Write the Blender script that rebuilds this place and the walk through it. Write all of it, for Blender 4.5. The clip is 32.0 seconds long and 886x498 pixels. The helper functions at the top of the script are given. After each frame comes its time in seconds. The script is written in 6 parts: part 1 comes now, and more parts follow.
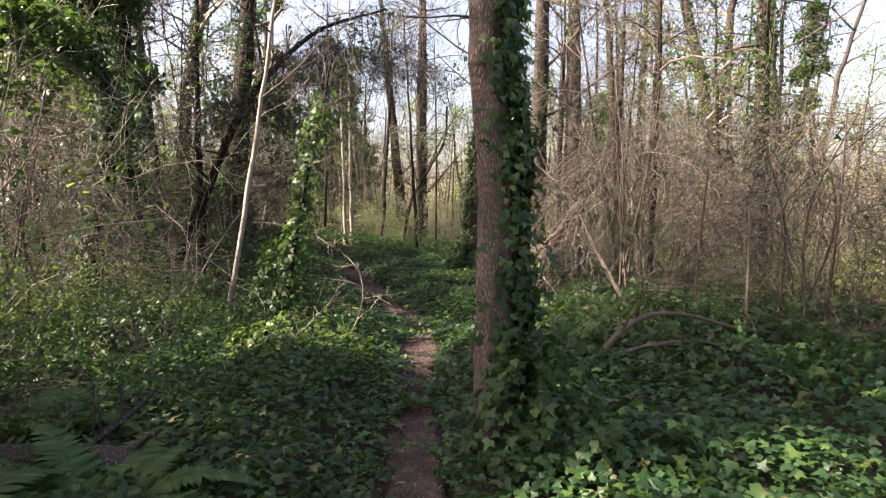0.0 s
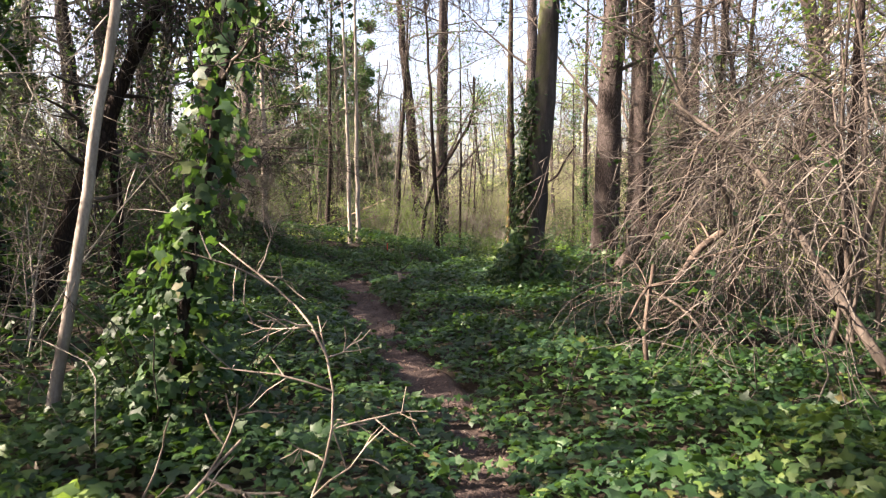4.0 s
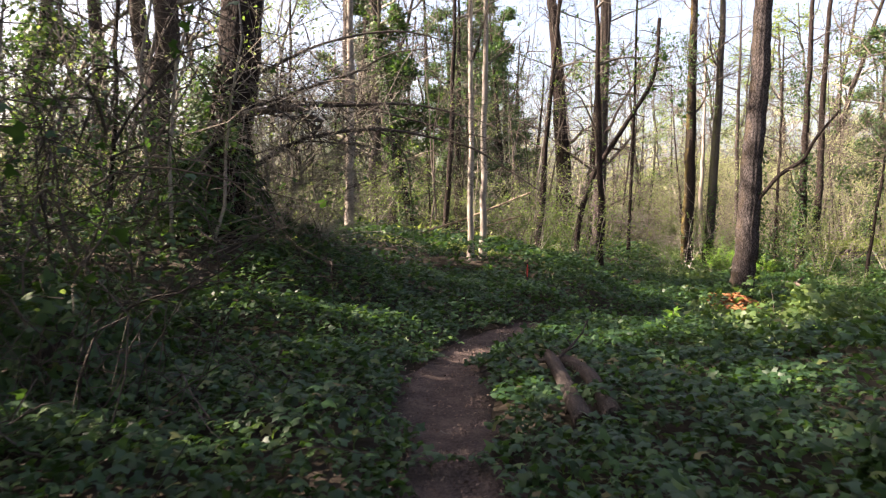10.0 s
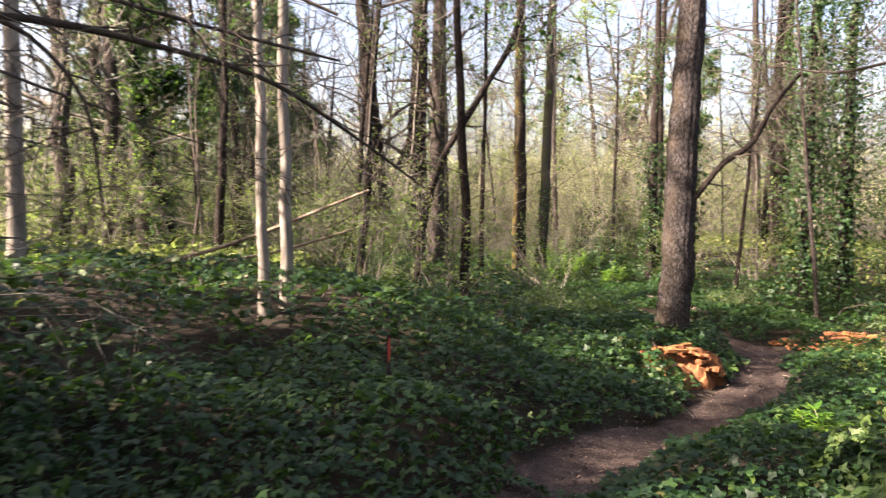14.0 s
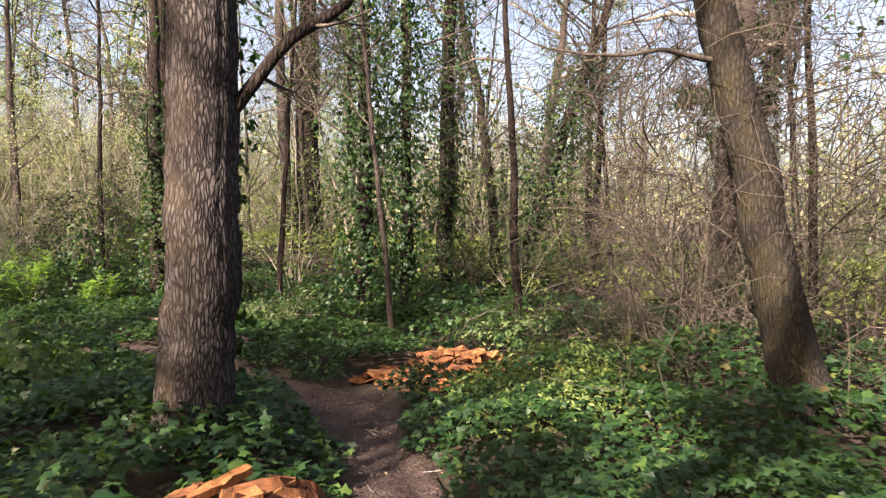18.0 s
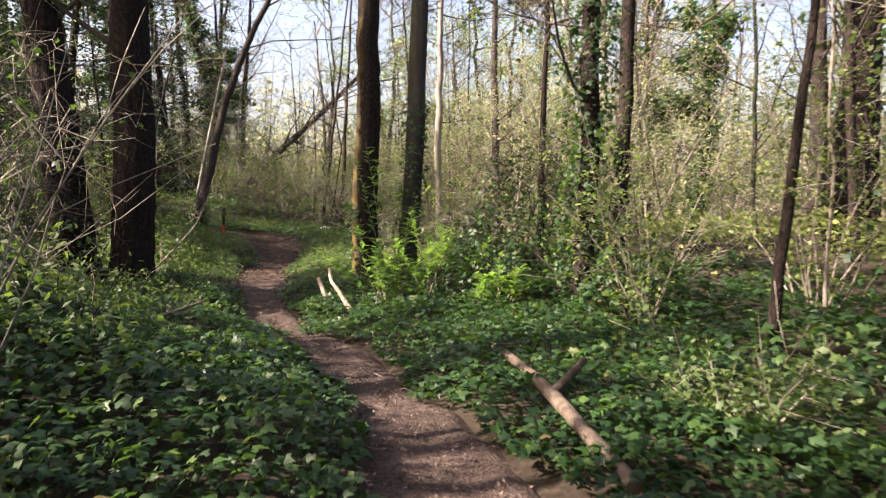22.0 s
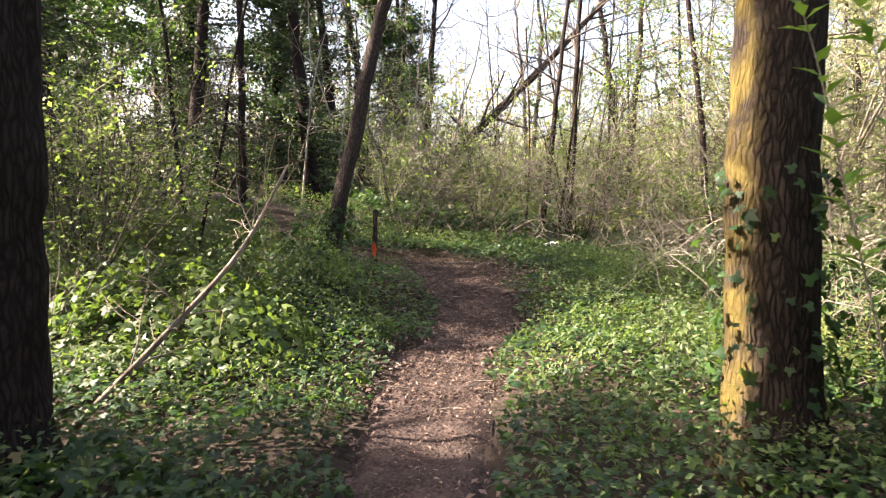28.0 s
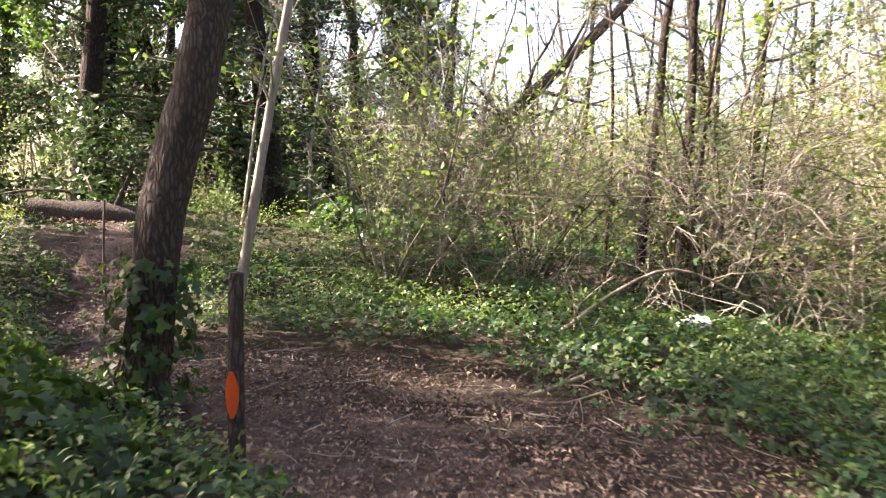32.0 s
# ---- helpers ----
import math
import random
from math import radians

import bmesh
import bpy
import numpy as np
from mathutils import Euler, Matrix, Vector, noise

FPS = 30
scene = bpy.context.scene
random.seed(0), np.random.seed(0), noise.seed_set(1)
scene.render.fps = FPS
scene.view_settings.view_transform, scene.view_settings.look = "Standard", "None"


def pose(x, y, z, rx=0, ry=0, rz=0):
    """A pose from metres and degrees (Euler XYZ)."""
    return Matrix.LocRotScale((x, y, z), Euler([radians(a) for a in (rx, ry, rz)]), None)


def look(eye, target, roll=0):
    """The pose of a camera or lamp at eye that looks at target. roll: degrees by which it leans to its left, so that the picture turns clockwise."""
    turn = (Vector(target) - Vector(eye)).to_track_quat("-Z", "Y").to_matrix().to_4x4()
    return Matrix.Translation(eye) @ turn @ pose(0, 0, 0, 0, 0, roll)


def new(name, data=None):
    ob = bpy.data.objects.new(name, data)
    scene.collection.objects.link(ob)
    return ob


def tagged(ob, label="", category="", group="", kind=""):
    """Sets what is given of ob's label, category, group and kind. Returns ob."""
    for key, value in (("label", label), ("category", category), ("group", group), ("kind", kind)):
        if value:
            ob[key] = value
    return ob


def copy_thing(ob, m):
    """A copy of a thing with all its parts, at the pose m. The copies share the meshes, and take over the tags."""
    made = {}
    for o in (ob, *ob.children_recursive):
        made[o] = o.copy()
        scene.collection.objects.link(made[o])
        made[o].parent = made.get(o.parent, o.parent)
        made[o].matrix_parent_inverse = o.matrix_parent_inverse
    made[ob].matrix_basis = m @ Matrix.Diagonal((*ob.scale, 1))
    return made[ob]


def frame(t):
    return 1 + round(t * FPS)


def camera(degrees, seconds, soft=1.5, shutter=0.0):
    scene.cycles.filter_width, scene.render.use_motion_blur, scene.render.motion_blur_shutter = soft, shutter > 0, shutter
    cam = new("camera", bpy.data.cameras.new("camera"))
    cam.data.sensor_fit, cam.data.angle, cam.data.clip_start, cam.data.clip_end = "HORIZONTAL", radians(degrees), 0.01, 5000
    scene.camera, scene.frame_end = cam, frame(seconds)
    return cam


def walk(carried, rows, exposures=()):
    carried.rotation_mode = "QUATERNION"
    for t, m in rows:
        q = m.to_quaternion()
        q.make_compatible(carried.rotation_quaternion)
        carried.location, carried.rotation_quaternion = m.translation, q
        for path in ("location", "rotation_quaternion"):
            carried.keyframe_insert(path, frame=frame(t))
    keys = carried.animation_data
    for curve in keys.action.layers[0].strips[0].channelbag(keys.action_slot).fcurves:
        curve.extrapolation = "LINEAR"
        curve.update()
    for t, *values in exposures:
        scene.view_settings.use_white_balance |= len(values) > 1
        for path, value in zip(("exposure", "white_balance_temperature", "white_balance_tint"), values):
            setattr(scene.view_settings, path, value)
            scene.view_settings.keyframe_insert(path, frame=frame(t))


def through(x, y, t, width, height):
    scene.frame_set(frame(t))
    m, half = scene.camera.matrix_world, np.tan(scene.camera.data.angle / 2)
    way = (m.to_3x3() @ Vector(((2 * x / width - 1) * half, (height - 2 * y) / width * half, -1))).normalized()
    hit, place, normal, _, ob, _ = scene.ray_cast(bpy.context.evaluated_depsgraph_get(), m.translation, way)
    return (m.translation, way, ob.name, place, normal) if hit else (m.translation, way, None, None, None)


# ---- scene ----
cam = camera(66.1, 32.0, soft=1.2, shutter=0.3)
PATH = [
    (0, (-0.000, 0.000, 1.500), (-0.000, 1.997, 1.395), -0.35),
    (0.5, (-0.046, 0.542, 1.479), (-0.062, 2.539, 1.374), -0.53),
    (1, (-0.118, 1.046, 1.436), (-0.164, 3.043, 1.337), -0.28),
    (1.5, (-0.235, 1.597, 1.385), (-0.288, 3.594, 1.286), -0.24),
    (2, (-0.282, 2.239, 1.367), (-0.341, 4.236, 1.264), -0.60),
    (2.5, (-0.362, 2.901, 1.312), (-0.424, 4.897, 1.202), -0.48),
    (3, (-0.375, 3.581, 1.312), (-0.434, 5.577, 1.199), -0.43),
    (3.5, (-0.397, 4.254, 1.328), (-0.442, 6.250, 1.215), -0.33),
    (5.5, (-0.390, 5.964, 1.577), (-0.463, 7.958, 1.437), 0.76),
    (6, (-0.362, 6.586, 1.532), (-0.496, 8.576, 1.392), 0.70),
    (6.5, (-0.366, 7.211, 1.517), (-0.600, 9.192, 1.372), 0.40),
    (7, (-0.386, 7.806, 1.526), (-0.732, 9.771, 1.387), 0.44),
    (7.5, (-0.499, 8.471, 1.525), (-0.873, 10.431, 1.389), 0.45),
    (8, (-0.546, 9.090, 1.497), (-1.012, 11.031, 1.365), 0.33),
    (8.5, (-0.709, 9.669, 1.499), (-1.214, 11.599, 1.356), 0.68),
    (9, (-0.833, 10.238, 1.510), (-1.346, 12.165, 1.367), 0.66),
    (9.5, (-0.982, 10.849, 1.488), (-1.499, 12.776, 1.346), 0.84),
    (10, (-1.199, 11.488, 1.489), (-1.630, 13.436, 1.352), 0.82),
    (10.5, (-1.384, 12.141, 1.486), (-1.774, 14.098, 1.349), 0.69),
    (11, (-1.589, 12.831, 1.482), (-1.906, 14.801, 1.341), 0.66),
    (11.5, (-1.764, 13.609, 1.475), (-2.006, 15.590, 1.336), 0.53),
    (12, (-1.883, 14.316, 1.507), (-2.047, 16.305, 1.366), 0.58),
    (12.5, (-2.010, 15.033, 1.571), (-2.126, 17.025, 1.434), 0.46),
    (13, (-2.120, 15.656, 1.617), (-2.221, 17.648, 1.474), 0.47),
    (13.5, (-2.276, 16.345, 1.619), (-2.270, 18.340, 1.477), 0.48),
    (14, (-2.312, 17.043, 1.604), (-2.119, 19.029, 1.459), 0.52),
    (14.5, (-2.366, 17.851, 1.528), (-1.795, 19.762, 1.378), 0.65),
    (15, (-2.316, 18.637, 1.483), (-1.433, 20.426, 1.339), 0.40),
    (15.5, (-2.219, 19.330, 1.419), (-1.086, 20.972, 1.277), 0.34),
    (17.5, (-0.595, 21.476, 1.137), (0.820, 22.885, 1.027), 0.62),
    (18, (-0.053, 22.085, 1.069), (1.354, 23.502, 0.954), 0.73),
    (18.5, (0.472, 22.570, 1.027), (1.801, 24.059, 0.908), 0.61),
    (19, (0.987, 23.111, 0.947), (2.190, 24.704, 0.819), 0.79),
    (19.5, (1.516, 23.625, 0.913), (2.501, 25.361, 0.781), 0.70),
    (20, (1.963, 24.152, 0.866), (2.719, 25.998, 0.718), 0.94),
    (20.5, (2.399, 24.742, 0.810), (2.950, 26.659, 0.659), 0.98),
    (21, (2.738, 25.305, 0.812), (3.097, 27.266, 0.655), 1.14),
    (21.5, (2.960, 26.042, 0.723), (3.238, 28.016, 0.563), 1.20),
    (22, (3.158, 26.797, 0.692), (3.238, 28.789, 0.528), 1.04),
    (22.5, (3.262, 27.569, 0.657), (3.217, 29.562, 0.491), 1.21),
    (23, (3.348, 28.299, 0.661), (3.136, 30.281, 0.489), 1.02),
    (23.5, (3.340, 29.028, 0.639), (3.013, 30.993, 0.465), 1.42),
    (24, (3.241, 29.786, 0.645), (2.859, 31.741, 0.465), 1.03),
    (24.5, (3.093, 30.529, 0.650), (2.574, 32.453, 0.475), 1.11),
    (25, (2.898, 31.273, 0.657), (2.354, 33.190, 0.483), 1.03),
    (25.5, (2.715, 31.958, 0.700), (2.152, 33.870, 0.530), 0.68),
    (26, (2.435, 32.703, 0.680), (1.861, 34.611, 0.507), 0.93),
    (26.5, (2.214, 33.532, 0.649), (1.630, 35.438, 0.488), 0.86),
    (28.5, (1.198, 35.652, 0.349), (0.775, 37.602, 0.208), -0.35),
    (29, (0.937, 36.463, 0.392), (0.560, 38.423, 0.259), -0.27),
    (29.5, (0.696, 37.228, 0.442), (0.376, 39.197, 0.306), -0.41),
    (30, (0.588, 37.947, 0.521), (0.270, 39.917, 0.389), -0.57),
    (30.5, (0.484, 38.681, 0.542), (0.155, 40.649, 0.408), -0.47),
    (31, (0.409, 39.426, 0.592), (0.064, 41.392, 0.458), -0.59),
    (31.5, (0.307, 40.150, 0.561), (-0.130, 42.097, 0.427), -0.36),
    (32, (0.137, 40.962, 0.537), (-0.415, 42.880, 0.399), -0.07),
]
walk(cam, [(t, look(eye, target, roll)) for t, eye, target, roll in PATH],
     exposures=[(t, e + 0.5, 7250, 22) for t, e in ((0, 2.22), (3, 2.4), (5, 2.35), (8, 2.45), (9, 2.25), (11, 2.25), (14, 2.25), (18, 1.82), (20, 1.8), (24, 2.28), (28, 2.65), (30.8, 3.15), (32, 3.0))])

# ---- world, sun ----
SUN_EL, SUN_TO = 36.0, Vector((-1.0, -0.22, 0.0)).normalized()
world = bpy.data.worlds.new("sky")
scene.world = world
world.use_nodes = True
wn = world.node_tree
wn.nodes.clear()
wo = wn.nodes.new("ShaderNodeOutputWorld")
bg = wn.nodes.new("ShaderNodeBackground")
sky = wn.nodes.new("ShaderNodeTexSky")
sky.sky_type, sky.sun_disc = "NISHITA", False
sky.sun_elevation, sky.sun_rotation = radians(SUN_EL), math.atan2(SUN_TO.x, SUN_TO.y)
sky.air_density, sky.dust_density, sky.ozone_density = 1.0, 5.0, 1.0
bg.inputs["Strength"].default_value = 0.085
wn.links.new(sky.outputs[0], bg.inputs[0])
wn.links.new(bg.outputs[0], wo.inputs[0])
sun = new("sun", bpy.data.lights.new("sun", "SUN"))
sun.data.energy, sun.data.angle, sun.data.color = 5.0, radians(0.6), (1.0, 0.93, 0.82)
sun.matrix_world = look(SUN_TO * 60 + Vector((0, 0, 60 * math.tan(radians(SUN_EL)))), (0, 0, 0))

# ---- materials ----
def mat(name):
    m = bpy.data.materials.new(name)
    m.use_nodes = True
    nt = m.node_tree
    return m, nt, nt.nodes["Principled BSDF"]


def node(nt, kind, **kw):
    n = nt.nodes.new(kind)
    for k, v in kw.items():
        n.inputs[k.replace("_", " ")].default_value = v
    return n


def ramp(nt, fac, stops):
    r = nt.nodes.new("ShaderNodeValToRGB")
    els = r.color_ramp.elements
    while len(els) < len(stops):
        els.new(0.5)
    for e, (p, c) in zip(els, stops):
        e.position, e.color = p, (*c, 1)
    nt.links.new(fac, r.inputs[0])
    return r.outputs[0]


def mixc(nt, fac, a, b, mode="MIX"):
    n = nt.nodes.new("ShaderNodeMix")
    n.data_type, n.blend_type = "RGBA", mode
    for sock, v in ((n.inputs[0], fac), (n.inputs[6], a), (n.inputs[7], b)):
        if isinstance(v, bpy.types.NodeSocket):
            nt.links.new(v, sock)
        else:
            sock.default_value = v if isinstance(v, float) else (*v, 1)
    return n.outputs[2]


def noise_of(nt, scale, detail=4.0, stretch=None, rough=0.55):
    tc = nt.nodes.new("ShaderNodeTexCoord")
    src = tc.outputs["Object"]
    if stretch:
        mp = nt.nodes.new("ShaderNodeMapping")
        mp.inputs["Scale"].default_value = stretch
        nt.links.new(src, mp.inputs[0])
        src = mp.outputs[0]
    n = node(nt, "ShaderNodeTexNoise", Scale=scale, Detail=detail, Roughness=rough)
    nt.links.new(src, n.inputs["Vector"])
    return n.outputs["Fac"]


def bump(nt, bsdf, height, strength, dist):
    b = node(nt, "ShaderNodeBump", Strength=strength, Distance=dist)
    nt.links.new(height, b.inputs["Height"])
    nt.links.new(b.outputs[0], bsdf.inputs["Normal"])


def leaf_mat(name, stops, rough=0.4, through=0.3, glow=(0.25, 0.4, 0.05)):
    """Leaves: each its own tint, half glossy, letting some light through."""
    m, nt, p = mat(name)
    geo = nt.nodes.new("ShaderNodeNewGeometry")
    col = ramp(nt, geo.outputs["Random Per Island"], stops)
    big = noise_of(nt, 0.7, 2.0)
    col = mixc(nt, mixf(nt, big, 0.35, 0.65, 0.0, 0.55), col, tuple(c * 0.55 for c in stops[len(stops) // 2][1]))
    nt.links.new(col, p.inputs["Base Color"])
    p.inputs["Roughness"].default_value = rough
    p.inputs["Specular IOR Level"].default_value = 0.3
    tr = nt.nodes.new("ShaderNodeBsdfTranslucent")
    nt.links.new(mixc(nt, 0.5, col, glow), tr.inputs[0])
    mx = nt.nodes.new("ShaderNodeMixShader")
    mx.inputs[0].default_value = through
    nt.links.new(p.outputs[0], mx.inputs[1])
    nt.links.new(tr.outputs[0], mx.inputs[2])
    nt.links.new(mx.outputs[0], nt.nodes["Material Output"].inputs[0])
    return m


def mixf(nt, v, a, b, lo, hi):
    r = nt.nodes.new("ShaderNodeMapRange")
    for k, x in zip(("From Min", "From Max", "To Min", "To Max"), (a, b, lo, hi)):
        r.inputs[k].default_value = x
    nt.links.new(v, r.inputs["Value"])
    return r.outputs[0]


def bark_mat(name, dark, light, moss=0.0, mosscol=(0.16, 0.14, 0.03), scale=9.0, relief=0.02):
    m, nt, p = mat(name)
    furrow = noise_of(nt, scale, 5.0, (1.0, 1.0, 0.16), 0.6)
    fine = noise_of(nt, scale * 6, 3.0, (1.0, 1.0, 0.4))
    blot = noise_of(nt, 1.3, 3.0)
    col = ramp(nt, furrow, [(0.36, dark), (0.62, light)])
    col = mixc(nt, mixf(nt, fine, 0.3, 0.7, 0.0, 0.5), col, tuple(c * 0.5 for c in dark))
    col = mixc(nt, mixf(nt, blot, 0.42, 0.66, 0.0, 0.5), col, tuple(0.5 * (a + b) * 1.15 for a, b in zip(dark, light)))
    if moss:
        g = nt.nodes.new("ShaderNodeNewGeometry")
        sep = nt.nodes.new("ShaderNodeSeparateXYZ")
        nt.links.new(g.outputs["Normal"], sep.inputs[0])
        side = mixf(nt, sep.outputs[0], 0.1, -0.9, 0.0, 1.0)
        mn = noise_of(nt, 5.0, 5.0)
        mul = nt.nodes.new("ShaderNodeMath")
        mul.operation = "MULTIPLY"
        nt.links.new(side, mul.inputs[0])
        nt.links.new(mixf(nt, mn, 0.38, 0.58, 0.0, moss), mul.inputs[1])
        col = mixc(nt, mul.outputs[0], col, mosscol)
    nt.links.new(col, p.inputs["Base Color"])
    p.inputs["Roughness"].default_value = 0.92
    p.inputs["Specular IOR Level"].default_value = 0.15
    bump(nt, p, mixc(nt, 0.35, furrow, fine), 0.9, relief)
    return m


def plate_mat(name, dark, light, scale, moss=0.0, mosscol=(0.12, 0.09, 0.025), long=0.22):
    """Bark broken into upright plates by dark furrows."""
    m, nt, p = mat(name)
    tc = nt.nodes.new("ShaderNodeTexCoord")
    mp = nt.nodes.new("ShaderNodeMapping")
    mp.inputs["Scale"].default_value = (1, 1, long)
    warp = node(nt, "ShaderNodeTexNoise", Scale=7.0, Detail=3.0)
    nt.links.new(tc.outputs["Object"], warp.inputs["Vector"])
    ad = nt.nodes.new("ShaderNodeMixRGB")
    ad.blend_type = "ADD"
    ad.inputs[0].default_value = 0.05
    nt.links.new(tc.outputs["Object"], ad.inputs[1])
    nt.links.new(warp.outputs["Color"], ad.inputs[2])
    nt.links.new(ad.outputs[0], mp.inputs[0])
    vo = node(nt, "ShaderNodeTexVoronoi", Scale=scale)
    vo.feature = "DISTANCE_TO_EDGE"
    nt.links.new(mp.outputs[0], vo.inputs["Vector"])
    cell = node(nt, "ShaderNodeTexVoronoi", Scale=scale)
    nt.links.new(mp.outputs[0], cell.inputs["Vector"])
    fine = noise_of(nt, scale * 3, 4.0, (1, 1, 0.5))
    ridge = mixf(nt, vo.outputs["Distance"], 0.02, 0.28, 0.0, 1.0)
    col = ramp(nt, ridge, [(0.0, dark), (0.55, tuple(0.5 * (a + b) for a, b in zip(dark, light))), (1.0, light)])
    col = mixc(nt, mixf(nt, fine, 0.35, 0.7, 0.0, 0.6), col, dark)
    sep = nt.nodes.new("ShaderNodeSeparateColor")
    nt.links.new(cell.outputs["Color"], sep.inputs[0])
    col = mixc(nt, mixf(nt, sep.outputs[0], 0.0, 1.0, 0.0, 0.35), col, tuple(c * 0.4 for c in light))
    if moss:
        g = nt.nodes.new("ShaderNodeNewGeometry")
        sx = nt.nodes.new("ShaderNodeSeparateXYZ")
        nt.links.new(g.outputs["Normal"], sx.inputs[0])
        mul = nt.nodes.new("ShaderNodeMath")
        mul.operation = "MULTIPLY"
        nt.links.new(mixf(nt, sx.outputs[0], -0.3, -0.95, 0.0, 1.0), mul.inputs[0])
        nt.links.new(mixf(nt, noise_of(nt, 4.0, 5.0), 0.4, 0.62, 0.0, moss), mul.inputs[1])
        col = mixc(nt, mul.outputs[0], col, mosscol)
    nt.links.new(col, p.inputs["Base Color"])
    p.inputs["Roughness"].default_value = 0.93
    p.inputs["Specular IOR Level"].default_value = 0.12
    bump(nt, p, mixc(nt, 0.25, ridge, fine), 0.9, 0.45 / scale)
    return m


def soil_mat(name, stops, scale, relief=0.02, litter=0.5):
    m, nt, p = mat(name)
    a = noise_of(nt, scale, 6.0, None, 0.65)
    b = noise_of(nt, scale * 9, 4.0)
    col = ramp(nt, a, stops)
    col = mixc(nt, mixf(nt, b, 0.4, 0.65, 0.0, litter), col, tuple(c * 1.5 for c in stops[-1][1]))
    nt.links.new(col, p.inputs["Base Color"])
    p.inputs["Roughness"].default_value = 0.95
    p.inputs["Specular IOR Level"].default_value = 0.1
    bump(nt, p, mixc(nt, 0.5, a, b), 0.8, relief)
    return m


def twig_mat(name, dark, light):
    m, nt, p = mat(name)
    geo = nt.nodes.new("ShaderNodeNewGeometry")
    col = ramp(nt, geo.outputs["Random Per Island"], [(0.0, dark), (1.0, light)])
    col = mixc(nt, mixf(nt, noise_of(nt, 25.0), 0.35, 0.65, 0.0, 0.5), col, tuple(c * 0.6 for c in dark))
    nt.links.new(col, p.inputs["Base Color"])
    p.inputs["Roughness"].default_value = 0.85
    p.inputs["Specular IOR Level"].default_value = 0.2
    return m


M_SOIL = soil_mat("forest soil", [(0.3, (0.014, 0.011, 0.008)), (0.7, (0.042, 0.033, 0.025))], 2.2)
M_TRAIL = soil_mat("trodden earth", [(0.3, (0.017, 0.0125, 0.011)), (0.5, (0.04, 0.029, 0.025)), (0.72, (0.088, 0.065, 0.055))], 5.5, 0.05, 0.45)
M_IVY = leaf_mat("ivy leaves", [(0.0, (0.007, 0.024, 0.011)), (0.55, (0.016, 0.048, 0.016)), (0.85, (0.034, 0.083, 0.02)), (0.97, (0.08, 0.13, 0.028)), (1.0, (0.12, 0.08, 0.035))], 0.5, 0.3, (0.13, 0.27, 0.03))
M_SPRING = leaf_mat("spring leaves", [(0.0, (0.07, 0.11, 0.034)), (0.6, (0.13, 0.18, 0.048)), (1.0, (0.25, 0.29, 0.085))], 0.5, 0.45)
M_BUSH = leaf_mat("bush leaves", [(0.0, (0.0414, 0.0782, 0.0276)), (0.6, (0.0736, 0.12, 0.0368)), (1.0, (0.147, 0.175, 0.069))], 0.5, 0.35)
M_LAUREL = leaf_mat("laurel leaves", [(0.0, (0.06, 0.16, 0.02)), (0.6, (0.12, 0.26, 0.03)), (1.0, (0.22, 0.36, 0.05))], 0.35, 0.4)
M_DRY = leaf_mat("dry leaves", [(0.0, (0.04, 0.026, 0.021)), (0.6, (0.1, 0.067, 0.052)), (1.0, (0.24, 0.175, 0.13))], 0.8, 0.1, (0.2, 0.1, 0.04))
M_UNDER = leaf_mat("undergrowth leaves", [(0.0, (0.0255, 0.0595, 0.0187)), (0.6, (0.0595, 0.102, 0.0255)), (1.0, (0.111, 0.153, 0.0425))], 0.5, 0.3)
# sunlit haze of the distance is put into these paler, yellower leaves
M_FAR_SUNLIT = leaf_mat("far leaves, sunlit haze in colour", [(0.0, (0.16, 0.15, 0.09)), (0.6, (0.27, 0.27, 0.14)), (1.0, (0.42, 0.41, 0.25))], 0.6, 0.5, (0.42, 0.46, 0.18))
M_EVERGREEN = leaf_mat("evergreen sprays", [(0.0, (0.0102, 0.0255, 0.0119)), (0.6, (0.0255, 0.051, 0.0187)), (1.0, (0.0553, 0.085, 0.0255))], 0.6, 0.15, (0.085, 0.17, 0.034))
M_PALE = leaf_mat("pale willow leaves", [(0.0, (0.2, 0.23, 0.09)), (0.6, (0.31, 0.34, 0.16)), (1.0, (0.44, 0.46, 0.26))], 0.6, 0.4, (0.35, 0.42, 0.16))
M_FERN = leaf_mat("fern leaflets", [(0.0, (0.02, 0.05, 0.012)), (0.6, (0.035, 0.085, 0.02)), (1.0, (0.07, 0.13, 0.03))], 0.55, 0.3)
M_GRASS = leaf_mat("pale grass", [(0.0, (0.1, 0.14, 0.035)), (0.6, (0.19, 0.23, 0.06)), (1.0, (0.3, 0.3, 0.12))], 0.6, 0.45, (0.3, 0.42, 0.08))
M_BARK = plate_mat("grey brown bark", (0.0298, 0.0238, 0.0213), (0.0978, 0.0799, 0.0706), 46.0)
M_BARK_ROSY = plate_mat("rosy grey bark", (0.06, 0.047, 0.042), (0.2, 0.16, 0.142), 64.0, long=0.28)
M_BARK_DARK = plate_mat("dark bark", (0.014, 0.0105, 0.009), (0.047, 0.035, 0.03), 36.0)
M_BARK_MOSS = plate_mat("mossy bark", (0.014, 0.011, 0.009), (0.055, 0.041, 0.032), 36.0, 0.7, (0.11, 0.085, 0.018))
M_BARK_GREY = bark_mat("smooth grey bark", (0.0255, 0.0229, 0.0213), (0.0748, 0.068, 0.062), 0.6, (0.06, 0.075, 0.018), 5.0, 0.008)
